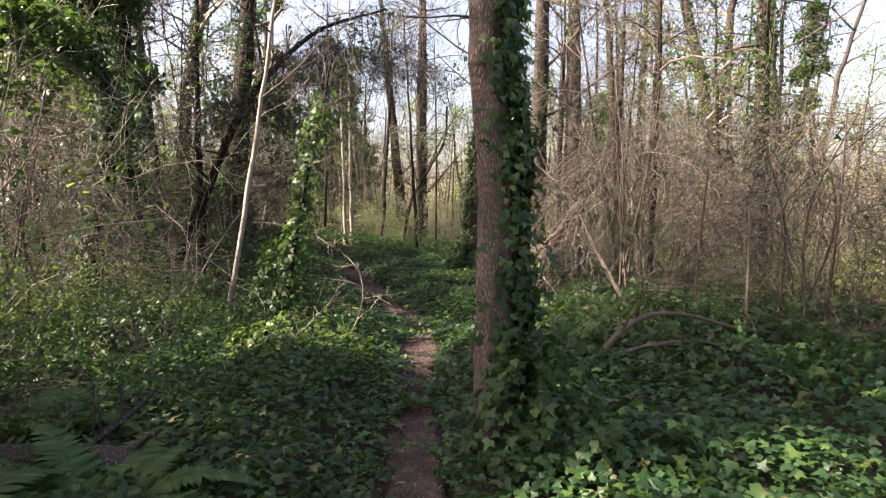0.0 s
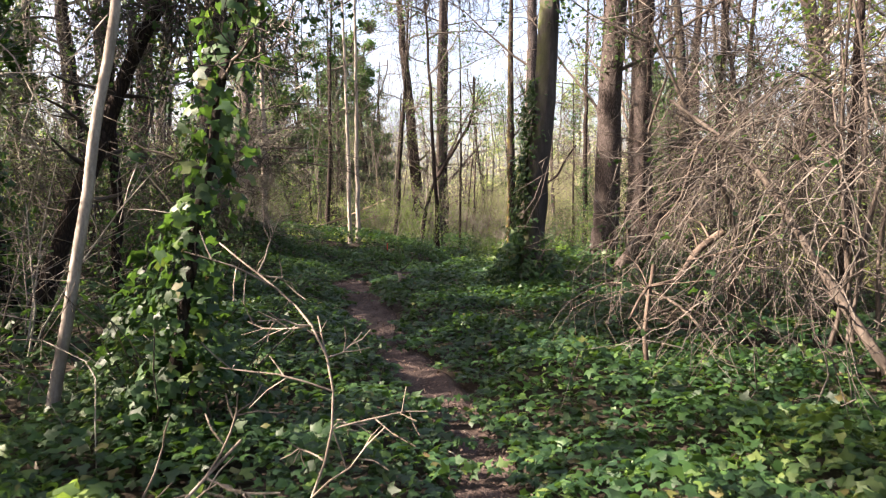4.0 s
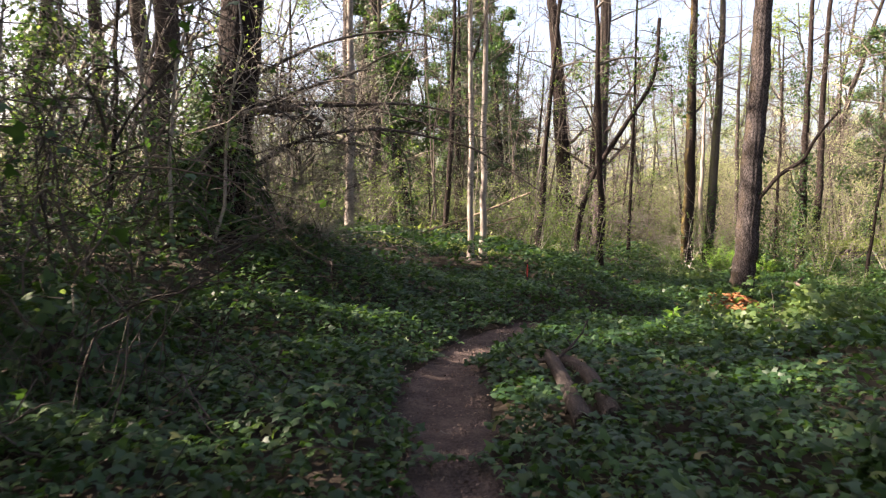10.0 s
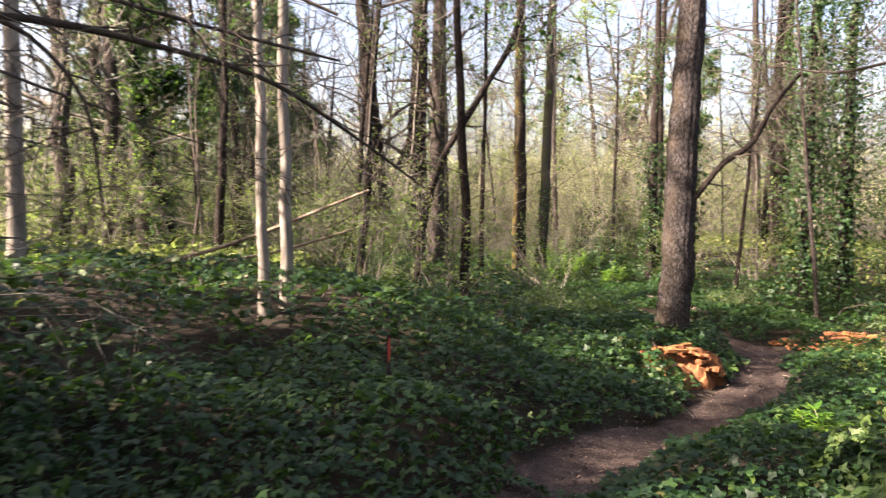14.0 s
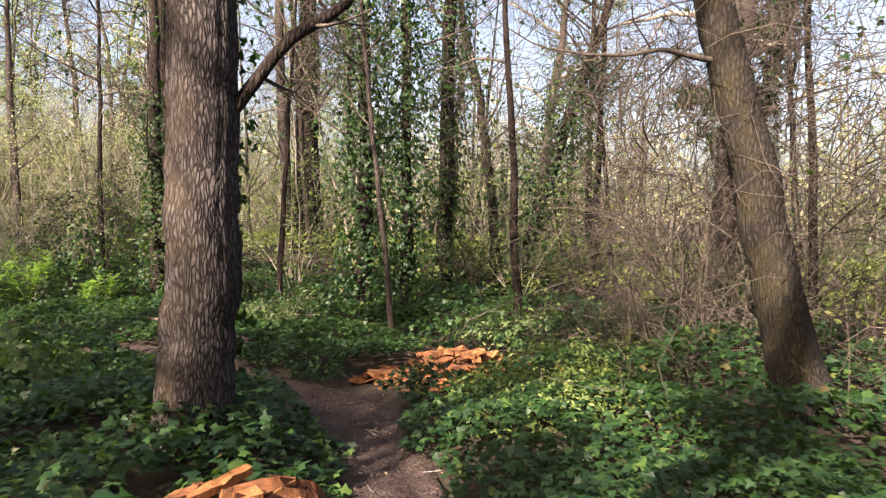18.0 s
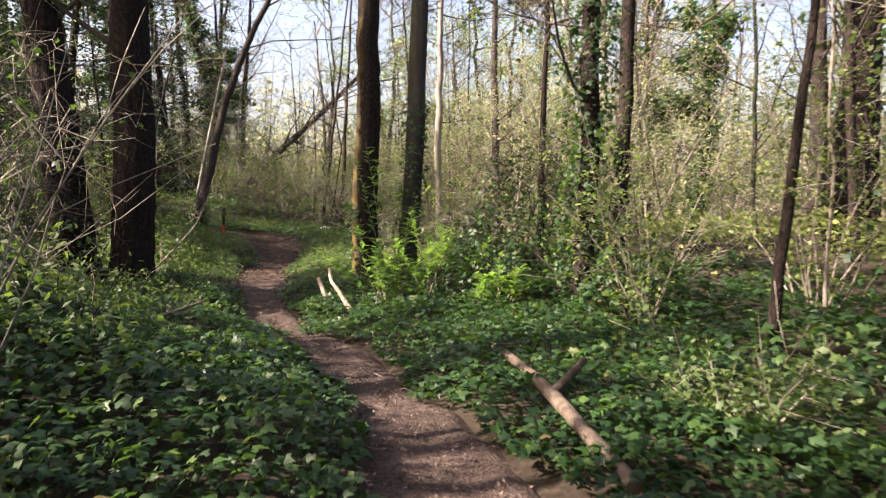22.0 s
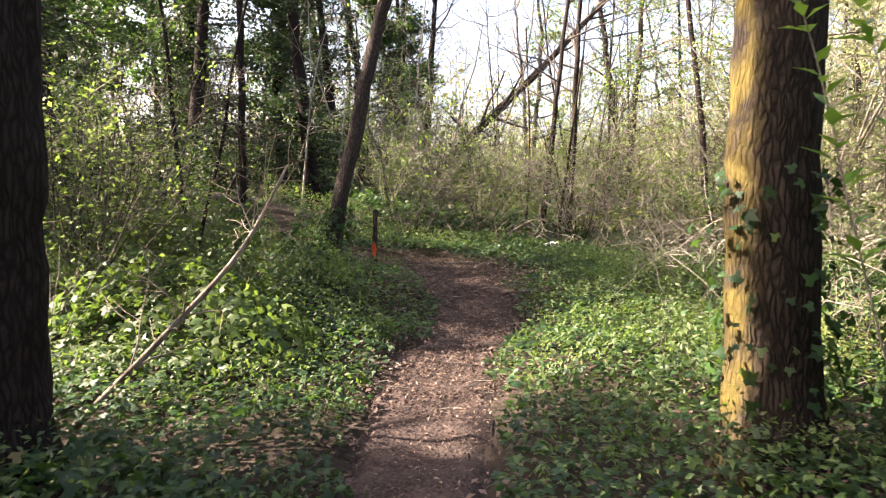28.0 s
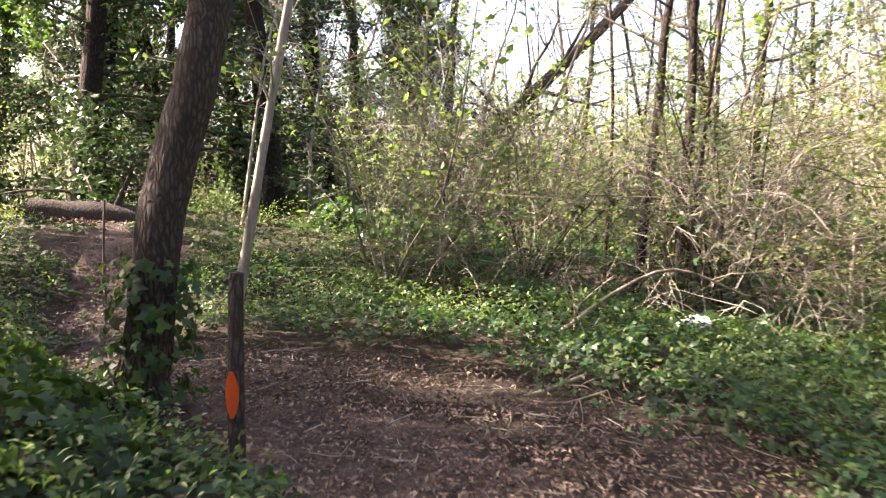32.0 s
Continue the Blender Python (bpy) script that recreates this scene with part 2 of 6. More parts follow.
M_BARK_PALE = bark_mat("pale sapling bark", (0.14, 0.118, 0.098), (0.36, 0.32, 0.275), 0.0, scale=14.0, relief=0.004)
M_BARK_FINE = plate_mat("ridged bark", (0.011, 0.009, 0.009), (0.13, 0.112, 0.107), 50.0, 0.5, (0.0595, 0.0425, 0.0213), 0.2)
M_TWIG = twig_mat("bare twigs", (0.035, 0.028, 0.023), (0.13, 0.105, 0.085))
# pale twigs; on background trees and clumps the paleness stands for sunlight
M_TWIG_PALE_LIT = twig_mat("pale and sunlit twigs", (0.1, 0.085, 0.068), (0.31, 0.278, 0.232))
M_VINE = twig_mat("dead vines", (0.04, 0.034, 0.029), (0.17, 0.148, 0.125))
M_ROT = bark_mat("red rotten wood", (0.075, 0.03, 0.015), (0.3, 0.125, 0.055), 0.0, scale=12.0, relief=0.02)
M_ROT_TAN = bark_mat("split tan wood", (0.13, 0.05, 0.02), (0.38, 0.175, 0.07), 0.0, scale=10.0, relief=0.015)
M_LOG = bark_mat("pale weathered log", (0.1, 0.075, 0.055), (0.34, 0.27, 0.2), 0.0, scale=9.0, relief=0.02)
M_PAINT = twig_mat("orange marking paint", (0.5, 0.07, 0.015), (0.56, 0.09, 0.02))
M_TAPE = twig_mat("red tape", (0.42, 0.06, 0.045), (0.5, 0.09, 0.06))
M_BLUE = twig_mat("blue plastic", (0.03, 0.09, 0.32), (0.05, 0.13, 0.4))
M_PLASTIC = twig_mat("white plastic", (0.6, 0.62, 0.66), (0.7, 0.72, 0.75))
M_BARK_LEAN = plate_mat("dark bark with a little moss", (0.012, 0.01, 0.009), (0.042, 0.035, 0.03), 30.0, 0.25, (0.055, 0.047, 0.013))
M_STICK = bark_mat("brown stick", (0.045, 0.034, 0.027), (0.15, 0.115, 0.09), 0.0, scale=16.0, relief=0.006)
M_DEADWOOD = bark_mat("bleached dead wood", (0.1, 0.078, 0.06), (0.32, 0.265, 0.21), 0.0, scale=12.0, relief=0.008)

# ---- terrain ----
CTRL = [(0, 0, 0), (-0.4, 4, -0.15), (-0.4, 7.5, 0), (-1.2, 11.5, 0), (-2, 15.5, 0.08), (-2.3, 19.3, -0.08),
        (-0.6, 21.5, -0.36), (1, 23.1, -0.55), (2.7, 25.3, -0.7), (3.35, 28.3, -0.84), (2.4, 32.7, -0.84),
        (1.2, 35.7, -1.05), (0.6, 38, -0.98), (0.1, 41.5, -0.97), (-2.2, 43.7, -0.44), (-1.45, 43.4, -0.66),
        (-7, 48, 0.25), (-6.3, 51, 0.15), (4, 46, -0.85), (-6, 24, 0.75), (-3.3, 24.2, 0.5), (-6.2, 19.7, 1.0),
        (-2.2, 22.5, 0.05), (-1.1, 31, 0.1), (1.75, 26, -0.3), (6.2, 24.3, -0.58), (5.6, 27.9, -0.84), (2.4, 17.5, 0.2), (11, 39, -0.2)]
CT = np.array(CTRL, float)


def zg(x, y):
    """Height of the ground."""
    x, y = np.asarray(x, float), np.asarray(y, float)
    d2 = (x[..., None] - CT[:, 0]) ** 2 + (y[..., None] - CT[:, 1]) ** 2
    w = 1 / (d2 + 0.6) ** 1.7
    return (w * CT[:, 2]).sum(-1) / w.sum(-1)


def z1(x, y):
    return float(zg(np.array([x]), np.array([y]))[0])


TRAIL = [(0.1, -8), (0, -3), (-0.05, 0), (-0.18, 4), (-0.25, 7), (-0.35, 9), (-0.95, 11.2), (-1.45, 13.2), (-1.95, 15.2),
         (-2.38, 17), (-2.4, 18.5), (-1.98, 20), (-0.9, 21.6), (0.4, 22.8), (1.8, 24.1), (2.85, 25.6), (3.6, 27.4),
         (3.5, 29.4), (3.05, 31.3), (2.35, 33.2), (1.45, 35.3), (0.7, 37.6), (0.25, 40), (0.1, 42), (-0.35, 43.3),
         (-1.4, 44.0), (-2.7, 44.4), (-3.7, 45.2), (-4.7, 46.4), (-5.9, 47.6), (-7.6, 50), (-10, 54)]


def smooth_line(pts, step=0.15):
    """A Catmull-Rom line through the points, at even steps."""
    p = np.array(pts, float)
    p = np.vstack([2 * p[0] - p[1], p, 2 * p[-1] - p[-2]])
    out = []
    for i in range(1, len(p) - 2):
        n = max(2, int(np.linalg.norm(p[i + 1] - p[i]) / step))
        t = np.linspace(0, 1, n, endpoint=False)[:, None]
        a, b, c, d = p[i - 1], p[i], p[i + 1], p[i + 2]
        out.append(0.5 * (2 * b + (c - a) * t + (2 * a - 5 * b + 4 * c - d) * t**2 + (3 * b - a - 3 * c + d) * t**3))
    return np.vstack(out + [p[-2:-1]])


LINE = smooth_line(TRAIL)
WIDTH = ((-8, 4, 9, 12, 15, 22, 25.5, 27.4, 30, 34, 38, 42, 43.6, 44.6, 50), (0.25, 0.25, 0.26, 0.31, 0.37, 0.38, 0.42, 0.55, 0.46, 0.36, 0.4, 0.46, 0.56, 0.38, 0.26))  # half the trail's width along y


def dtrail(x, y):
    """Distance to the trail's middle line."""
    x, y = np.ravel(x), np.ravel(y)
    out = np.empty(len(x))
    coarse = LINE[::3]
    for i in range(0, len(x), 4000):
        d = (x[i:i + 4000, None] - coarse[:, 0]) ** 2 + (y[i:i + 4000, None] - coarse[:, 1]) ** 2
        out[i:i + 4000] = np.sqrt(d.min(1))
    return out


# ---- mesh tools ----
class Acc:
    """Collects triangles and quads for one mesh."""

    def __init__(self):
        self.v, self.f, self.n = [], [], 0

    def add(self, v, f):
        self.v.append(np.asarray(v, float))
        self.f.append(np.asarray(f, np.int64) + self.n)
        self.n += len(v)

    def mesh(self, name, material, smooth=True):
        me = bpy.data.meshes.new(name)
        v = np.vstack(self.v)
        sizes = np.concatenate([np.full(len(f), f.shape[1]) for f in self.f])
        loops = np.concatenate([f.ravel() for f in self.f])
        me.vertices.add(len(v))
        me.vertices.foreach_set("co", v.ravel())
        me.loops.add(len(loops))
        me.loops.foreach_set("vertex_index", loops.astype(np.int32))
        me.polygons.add(len(sizes))
        me.polygons.foreach_set("loop_start", np.concatenate([[0], np.cumsum(sizes)[:-1]]).astype(np.int32))
        me.polygons.foreach_set("use_smooth", np.full(len(sizes), smooth))
        me.materials.append(material)
        me.update(calc_edges=True)
        return me


def part(name, acc, material, parent=None, label="", smooth=True, kind=""):
    ob = new(name, acc.mesh(name, material, smooth))
    if parent:
        ob.parent = parent
    return tagged(ob, label, kind=kind)


def thing(name, x, y, z, label, category, group="", rz=0.0, kind=""):
    e = new(name)
    e.empty_display_size = 0.2
    e.matrix_world = pose(x, y, z, 0, 0, rz)
    return tagged(e, label, category, group, kind)


rng = np.random.default_rng(7)


def tube(acc, pts, radii, sides=6, rough=0.0, ridges=0.0, seed=0, cap=True):
    """A tube along the points; rough and ridges push its skin in and out."""
    p, r = np.asarray(pts, float), np.asarray(radii, float)
    n = len(p)
    t = np.gradient(p, axis=0)
    t /= np.linalg.norm(t, axis=1, keepdims=True) + 1e-9
    ref = np.where(np.abs(t[:, 2:3]) > 0.9, [[1.0, 0, 0]], [[0, 0, 1.0]])
    if abs(t[0, 2]) > 0.6:
        ref = np.tile([[1.0, 0, 0]], (n, 1))
    a = np.cross(ref, t)
    a /= np.linalg.norm(a, axis=1, keepdims=True) + 1e-9
    b = np.cross(t, a)
    th = np.arange(sides) / sides * 2 * np.pi
    rad = np.repeat(r[:, None], sides, 1)
    if rough or ridges:
        s = np.arange(n)[:, None] * 0.06
        g = np.random.default_rng(seed)
        for k in range(1, 4):
            rad = rad * (1 + rough / k * np.sin(k * th[None] + g.uniform(0, 6) + s * g.uniform(-1.5, 1.5)))
        if ridges:
            m = sides // 3
            ph = np.cumsum(g.normal(0, 0.35, (n, 1)), 0)
            rid = np.sin(m * th[None] + ph + 2 * np.sin(3 * th[None] + s * 1.1)) + 0.7 * g.normal(0, 1, (n, sides)) * 0.5
            rad = rad * (1 + ridges * rid)
    v = p[:, None] + rad[..., None] * (np.cos(th)[None, :, None] * a[:, None] + np.sin(th)[None, :, None] * b[:, None])
    i, j = np.meshgrid(np.arange(n - 1), np.arange(sides), indexing="ij")
    j2 = (j + 1) % sides
    f = np.stack([i * sides + j, i * sides + j2, (i + 1) * sides + j2, (i + 1) * sides + j], -1).reshape(-1, 4)
    acc.add(v.reshape(-1, 3), f)
    if cap and sides >= 5:
        for ring, flip in ((0, True), (n - 1, False)):
            k = np.arange(sides)
            c = np.vstack([v[ring], p[ring:ring + 1] + (t[ring] * r[ring] * (0.25 if not flip else -0.25))])
            tri = np.stack([k, (k + 1) % sides, np.full(sides, sides)], -1)
            acc.add(c, tri[:, ::-1] if flip else tri)


def wander(p, d, length, n, bend, rise, g):
    """A line that starts at p along d and wanders; rise lifts (or drops) it on the way."""
    d = np.array(d, float) / np.linalg.norm(d)
    pts, step = [np.array(p, float)], length / (n - 1)
    for _ in range(n - 1):
        d = d + g.normal(0, bend, 3) + np.array([0, 0, rise])
        d /= np.linalg.norm(d)
        pts.append(pts[-1] + d * step)
    return np.array(pts)


def boughs(acc, p, d, length, r, depth, g, kids=6, bend=0.16, rise=0.05, sides=6, first=0.25):
    """A branching limb: depth levels of side branches down to twigs."""
    n = (3, 5, 6, 7)[depth]
    line = wander(p, d, length, n, bend, rise, g)
    tube(acc, line, np.linspace(r, max(r * 0.3, 0.0025), n), sides, cap=False)
    if depth <= 0:
        return
    for k in range(kids):
        s = g.uniform(first, 1.0)
        i = min(int(s * (n - 1)), n - 2)
        q = line[i] + (line[i + 1] - line[i]) * (s * (n - 1) - i)
        along = line[i + 1] - line[i]
        along /= np.linalg.norm(along)
        side = np.cross(along, g.normal(0, 1, 3))
        side /= np.linalg.norm(side) + 1e-6
        boughs(acc, q, along * g.uniform(0.35, 0.9) + side, length * g.uniform(0.3, 0.6) * (1.15 - 0.5 * s), max(r * g.uniform(0.3, 0.5) * (1 - 0.4 * s), 0.0028),
               depth - 1, g, max(3, kids - 1), bend * 1.15, rise, max(3, sides - 2))


IVY_V = np.array([(0, 0, 0.07), (-0.36, -0.14, -0.03), (-0.6, 0.3, -0.1), (-0.23, 0.44, 0.03), (0, 1.0, -0.13), (0.23, 0.44, 0.03), (0.6, 0.3, -0.1), (0.36, -0.14, -0.03)])
IVY_F = np.array([(0, 2, 1), (0, 3, 2), (0, 4, 3), (0, 5, 4), (0, 6, 5), (0, 7, 6)])
OVAL_V = np.array([(0, 0, 0), (-0.22, 0.45, 0.05), (0, 1.0, -0.12), (0.22, 0.45, 0.05), (0, 0.5, -0.02)])
OVAL_F = np.array([(0, 4, 1), (1, 4, 2), (0, 3, 4), (3, 2, 4)])[:, ::-1]
DIAM_V = np.array([(0, 0, 0), (-0.3, 0.5, 0.04), (0, 1.0, -0.06), (0.3, 0.5, 0.04)])
DIAM_F = np.array([(0, 3, 1), (3, 2, 1)])


def leaves(acc, pos, nrm, size, shape="ivy", g=rng, tilt=0.45):
    """Leaves at the places, facing about along the normals, each turned and tilted its own way."""
    tv, tf = {"ivy": (IVY_V, IVY_F), "oval": (OVAL_V, OVAL_F), "diamond": (DIAM_V, DIAM_F)}[shape]
    n = len(pos)
    if not n:
        return
    z = np.asarray(nrm, float) + g.normal(0, tilt, (n, 3))
    z /= np.linalg.norm(z, axis=1, keepdims=True) + 1e-9
    x = np.cross(z, g.normal(0, 1, (n, 3)))
    x /= np.linalg.norm(x, axis=1, keepdims=True) + 1e-9
    y = np.cross(z, x)
    s = np.broadcast_to(size, (n,))[:, None, None]
    v = tv[None] * s
    w = v[..., :1] * x[:, None] + v[..., 1:2] * y[:, None] + v[..., 2:] * z[:, None] + np.asarray(pos)[:, None]
    f = tf[None] + (np.arange(n) * len(tv))[:, None, None]
    acc.add(w.reshape(-1, 3), f.reshape(-1, 3))


# ---- ground and trail ----
def axis_steps(lo, hi, step, far):
    mid = list(np.arange(lo, hi + 1e-6, step))
    s, a, b = step, lo, hi
    left, right = [], []
    while a > -far:
        s *= 1.28
        a -= s
        b += s
        left.append(a)
        right.append(b)
    return np.array(left[::-1] + mid + right)


def build_ground():
    xs, ys = axis_steps(-12, 14, 0.25, 700), axis_steps(-5, 60, 0.3, 700)
    gx, gy = np.meshgrid(xs, ys)
    z = zg(gx, gy)
    d = dtrail(gx, gy).reshape(gx.shape)
    lump = np.array([noise.noise(Vector((a * 0.9, b * 0.9, 0))) for a, b in zip(gx.ravel(), gy.ravel())]).reshape(gx.shape)
    wide = np.interp(gy, *WIDTH)
    z = z + (lump * 0.06 - 0.05) * np.clip((d - 0.4 - wide) / 1.0, 0, 1) - 0.05 * np.exp(-(d / 0.35) ** 2) - 0.05 * np.clip((wide + 0.1 - d) / 0.15, 0, 1)
    acc = Acc()
    h, w = gx.shape
    i, j = np.meshgrid(np.arange(h - 1), np.arange(w - 1), indexing="ij")
    f = np.stack([i * w + j, i * w + j + 1, (i + 1) * w + j + 1, (i + 1) * w + j], -1).reshape(-1, 4)
    acc.add(np.stack([gx, gy, z], -1).reshape(-1, 3), f)
    tagged(part("ground", acc, M_SOIL), "dark forest soil under ivy and undergrowth", "ground", kind="structure")


def build_trail():
    acc = Acc()
    t = np.gradient(LINE, axis=0)
    t /= np.linalg.norm(t, axis=1, keepdims=True)
    nrm = np.stack([-t[:, 1], t[:, 0]], -1)
    cols = np.linspace(-1, 1, 17)
    s = np.arange(len(LINE)) * 0.15
    yy = LINE[:, 1]
    wide = np.interp(yy, *WIDTH) + 0.03 * np.sin(s * 0.9)
    rows = []
    for c in cols:
        edge = np.array([noise.noise(Vector((a * 1.7, c * 3, 4.0))) for a in s]) * 0.09 * abs(c)
        q = LINE + nrm * ((wide * c + edge)[:, None])
        z = zg(q[:, 0], q[:, 1]) - 0.05 * np.exp(-(np.abs(wide * c) / 0.35) ** 2) + 0.03
        z = z + np.array([noise.noise(Vector((a * 2.4, b * 2.4, 9.0))) for a, b in q]) * 0.03 + 0.016 * np.sin(s * 7 + 3 * np.sin(s * 0.8) + c * 1.5) * np.clip((yy - 20) / 10, 0.3, 1) - 0.07 * max(0.0, (abs(c) - 0.7) / 0.3)
        rows.append(np.c_[q, z])
    v = np.stack(rows, 1)
    n, w = v.shape[:2]
    i, j = np.meshgrid(np.arange(n - 1), np.arange(w - 1), indexing="ij")
    f = np.stack([i * w + j + 1, i * w + j, (i + 1) * w + j, (i + 1) * w + j + 1], -1).reshape(-1, 4)
    acc.add(v.reshape(-1, 3), f[:, ::-1])
    tagged(part("trail", acc, M_TRAIL), "narrow trodden earth footpath with leaf litter", "path", kind="structure")


build_ground()
build_trail()

# ---- trees ----
def trunk_line(x, y, lean, height, n, g, wob=0.02, curve=(0, 0)):
    """Middle line of a trunk in its own space: lean and curve in metres sideways per metre up."""
    z = np.linspace(-0.25, height, n)
    k = z / max(height, 1)
    px = lean[0] * z + curve[0] * k * k * height + np.cumsum(g.normal(0, wob, n)) * 0.25
    py = lean[1] * z + curve[1] * k * k * height + np.cumsum(g.normal(0, wob, n)) * 0.25
    return np.stack([px, py, z], -1)


def ivy_on(acc, line, radii, z0, z1, amount, g, side=None, size=0.06, puff=0.06):
    """Climbing ivy leaves on a trunk between two heights."""
    n = int(amount)
    s = g.uniform(z0, z1, n)
    px, py = np.interp(s, line[:, 2], line[:, 0]), np.interp(s, line[:, 2], line[:, 1])
    r = np.interp(s, line[:, 2], radii)
    th = g.uniform(0, 2 * np.pi, n) if side is None else g.normal(side, 0.65, n)
    out = np.stack([np.cos(th), np.sin(th), np.zeros(n)], -1)
    clump = np.abs(np.sin(s * 2.3 + th * 1.7)) * puff + g.exponential(puff * 0.5, n)
    pos = np.stack([px, py, s], -1) + out * (r + 0.01 + clump)[:, None]
    leaves(acc, pos, out + np.array([0, 0, 0.35]), g.uniform(0.6, 1.25, n) * size, "ivy", g, 0.4)


def tree(name, x, y, r, height, label, bark, lean=(0, 0), curve=(0, 0), ivy=0, ivy_top=3.0, side=None, limbs=11, low=2.6, limb_len=3.0,
         seed=1, ivy_size=0.06, sides=24, rings=70, ridges=0.03, category="tree", group="", flare=0.5, depth=2, kids=8, puff=0.06, twig=None, rise=0.05, leafy=0, leafmat=None):
    g = np.random.default_rng(seed)
    z0 = z1(x, y)
    top = thing(name, x, y, z0, label, category, group)
    line = trunk_line(x, y, lean, height, rings, g, 0.036, curve)
    zz = line[:, 2]
    rad = r * (1 - 0.75 * np.clip(zz / height, 0, 1) ** 1.2) + r * flare * np.exp(-np.clip(zz + 0.1, 0, None) / 0.22)
    acc = Acc()
    tube(acc, line, rad, sides, 0.04, ridges, seed)
    part("trunk", acc, bark, top)
    for k in range(limbs):
        a = Acc()
        h = low + (height - low) * ((k + g.uniform(0, 0.7)) / limbs) ** 1.2
        p = [np.interp(h, zz, line[:, i]) for i in range(3)]
        th = g.uniform(0, 2 * np.pi)
        up = g.uniform(0.1, 0.8)
        boughs(a, p, (math.cos(th), math.sin(th), up), limb_len * g.uniform(0.5, 1.3), max(0.012, r * g.uniform(0.09, 0.24)), depth, g, kids, 0.17, rise, 6)
        lb = part("limb", a, twig or M_TWIG, top)
        if leafy:
            tips = np.vstack([v for v in a.v])
            pick = tips[g.integers(0, len(tips), leafy)]
            la = Acc()
            leaves(la, pick + g.normal(0, 0.05, pick.shape), np.tile([0, 0, 1.0], (leafy, 1)), g.uniform(0.04, 0.08, leafy), "oval", g, 0.7)
            part("foliage", la, leafmat or M_SPRING, lb)
    if ivy:
        a = Acc()
        ivy_on(a, line, rad, 0.0, ivy_top, ivy, g, side, ivy_size, puff)
        part("ivy", a, M_IVY, top, "dark green climbing ivy leaves")
    return top


# main trees along the trail
tree("tree", 0.335, 4.58, 0.145, 11, "grey-brown tree trunk beside the trail, wrapped in climbing ivy", M_BARK_ROSY, ivy=3000, ivy_top=3.8, side=-0.2, low=4.5, seed=11, ivy_size=0.065, sides=36, rings=110, puff=0.07)
tree("tree", 0.66, 14.9, 0.175, 14, "leaning grey tree trunk with ivy round its foot", M_BARK_GREY, lean=(0.07, 0.02), ivy=1900, ivy_top=3.2, puff=0.1, side=2.9, flare=0.8, seed=12, low=4.5, sides=30, rings=90)
tree("tree", 2.35, 17.7, 0.24, 15, "tall brown tree trunk draped with thin vines", M_BARK, lean=(0.02, 0), seed=13, ivy=150, ivy_top=1.2, sides=30, rings=80)
tree("tree", 1.72, 25.88, 0.21, 16, "large tree trunk with ridged grey bark beside the bend", M_BARK_FINE, lean=(0.03, 0.01), seed=14, low=6, sides=54, rings=190, ridges=0.035, ivy=480, ivy_top=3.0, side=0.7, flare=0.35)
tree("tree", -6.2, 19.9, 0.31, 14, "broad curved tree trunk with ivy at its foot", M_BARK_DARK, lean=(0.08, 0.02), curve=(0.02, 0), ivy=1600, ivy_top=2.4, side=3.4, flare=0.9, seed=15, low=3.0, sides=36, rings=100, puff=0.14)
tree("tree", -1.1, 31.2, 0.18, 14, "straight tree trunk with hanging moss and ivy", M_BARK, seed=16, lean=(0.01, 0), ivy=150, ivy_top=6)
tree("tree", 2.3, 38.75, 0.225, 16, "dark trunk with a stripe of yellow moss", M_BARK_MOSS, lean=(0.01, 0.03), seed=17, low=5, ivy=260, ivy_top=1.5, sides=36, rings=110)
tree("tree", 3.0, 38.75, 0.175, 16, "grey tree trunk with ivy beside the mossy trunk", M_BARK_GREY, lean=(0.02, 0.03), seed=18, low=5, ivy=620, ivy_top=3.2, sides=36, rings=100)
tree("tree", -1.15, 37.3, 0.31, 16, "thick dark tree trunk close to the trail", M_BARK_DARK, lean=(0.015, 0.0), seed=19, low=3.6, limbs=14, limb_len=2.0, sides=48, rings=140, ridges=0.04, flare=0.6)
tree("tree", -1.98, 37.35, 0.3, 16, "thick leaning dark tree trunk", M_BARK_DARK, lean=(-0.08, 0.02), seed=20, low=3.6, limbs=14, limb_len=2.0, sides=48, rings=140, ridges=0.045, ivy=260, ivy_top=1.2, flare=0.7)
tree("tree", 6.15, 23.95, 0.21, 12, "leaning tree trunk with golden moss at its foot", M_BARK_LEAN, lean=(0.02, 0.28), seed=21, low=3.0, limbs=12, limb_len=2.2, flare=0.8, sides=36, rings=90)
tree("tree", 11.3, 39.4, 0.36, 15, "thick double tree trunk far back in the wood", M_BARK_DARK, seed=22, lean=(0.02, 0))
tree("tree", 10.6, 39.2, 0.16, 14, "slim leaning trunk beside a thick one", M_BARK, seed=23, lean=(-0.05, 0))
tree("tree", 10.1, 32.3, 0.18, 13, "tree trunk thickly covered in ivy", M_BARK_DARK, seed=24, ivy=4160, ivy_top=8, puff=0.28, ivy_size=0.065)
tree("tree", 6.4, 37.6, 0.13, 13, "slender dark trunk with ivy round its foot", M_BARK_DARK, seed=25, ivy=300, ivy_top=1.6)
tree("tree", 5.3, 35.3, 0.13, 12, "slender tree trunk covered in ivy", M_BARK_DARK, seed=26, ivy=1760, ivy_top=4, puff=0.18, ivy_size=0.065)
tree("tree", 5.45, 46.1, 0.12, 12, "slender reddish brown tree trunk", M_BARK, seed=27, lean=(-0.02, 0))
tree("tree", 3.82, 46.0, 0.115, 12, "sunlit pale slender tree trunk", M_BARK_PALE, seed=29, lean=(-0.01, 0))
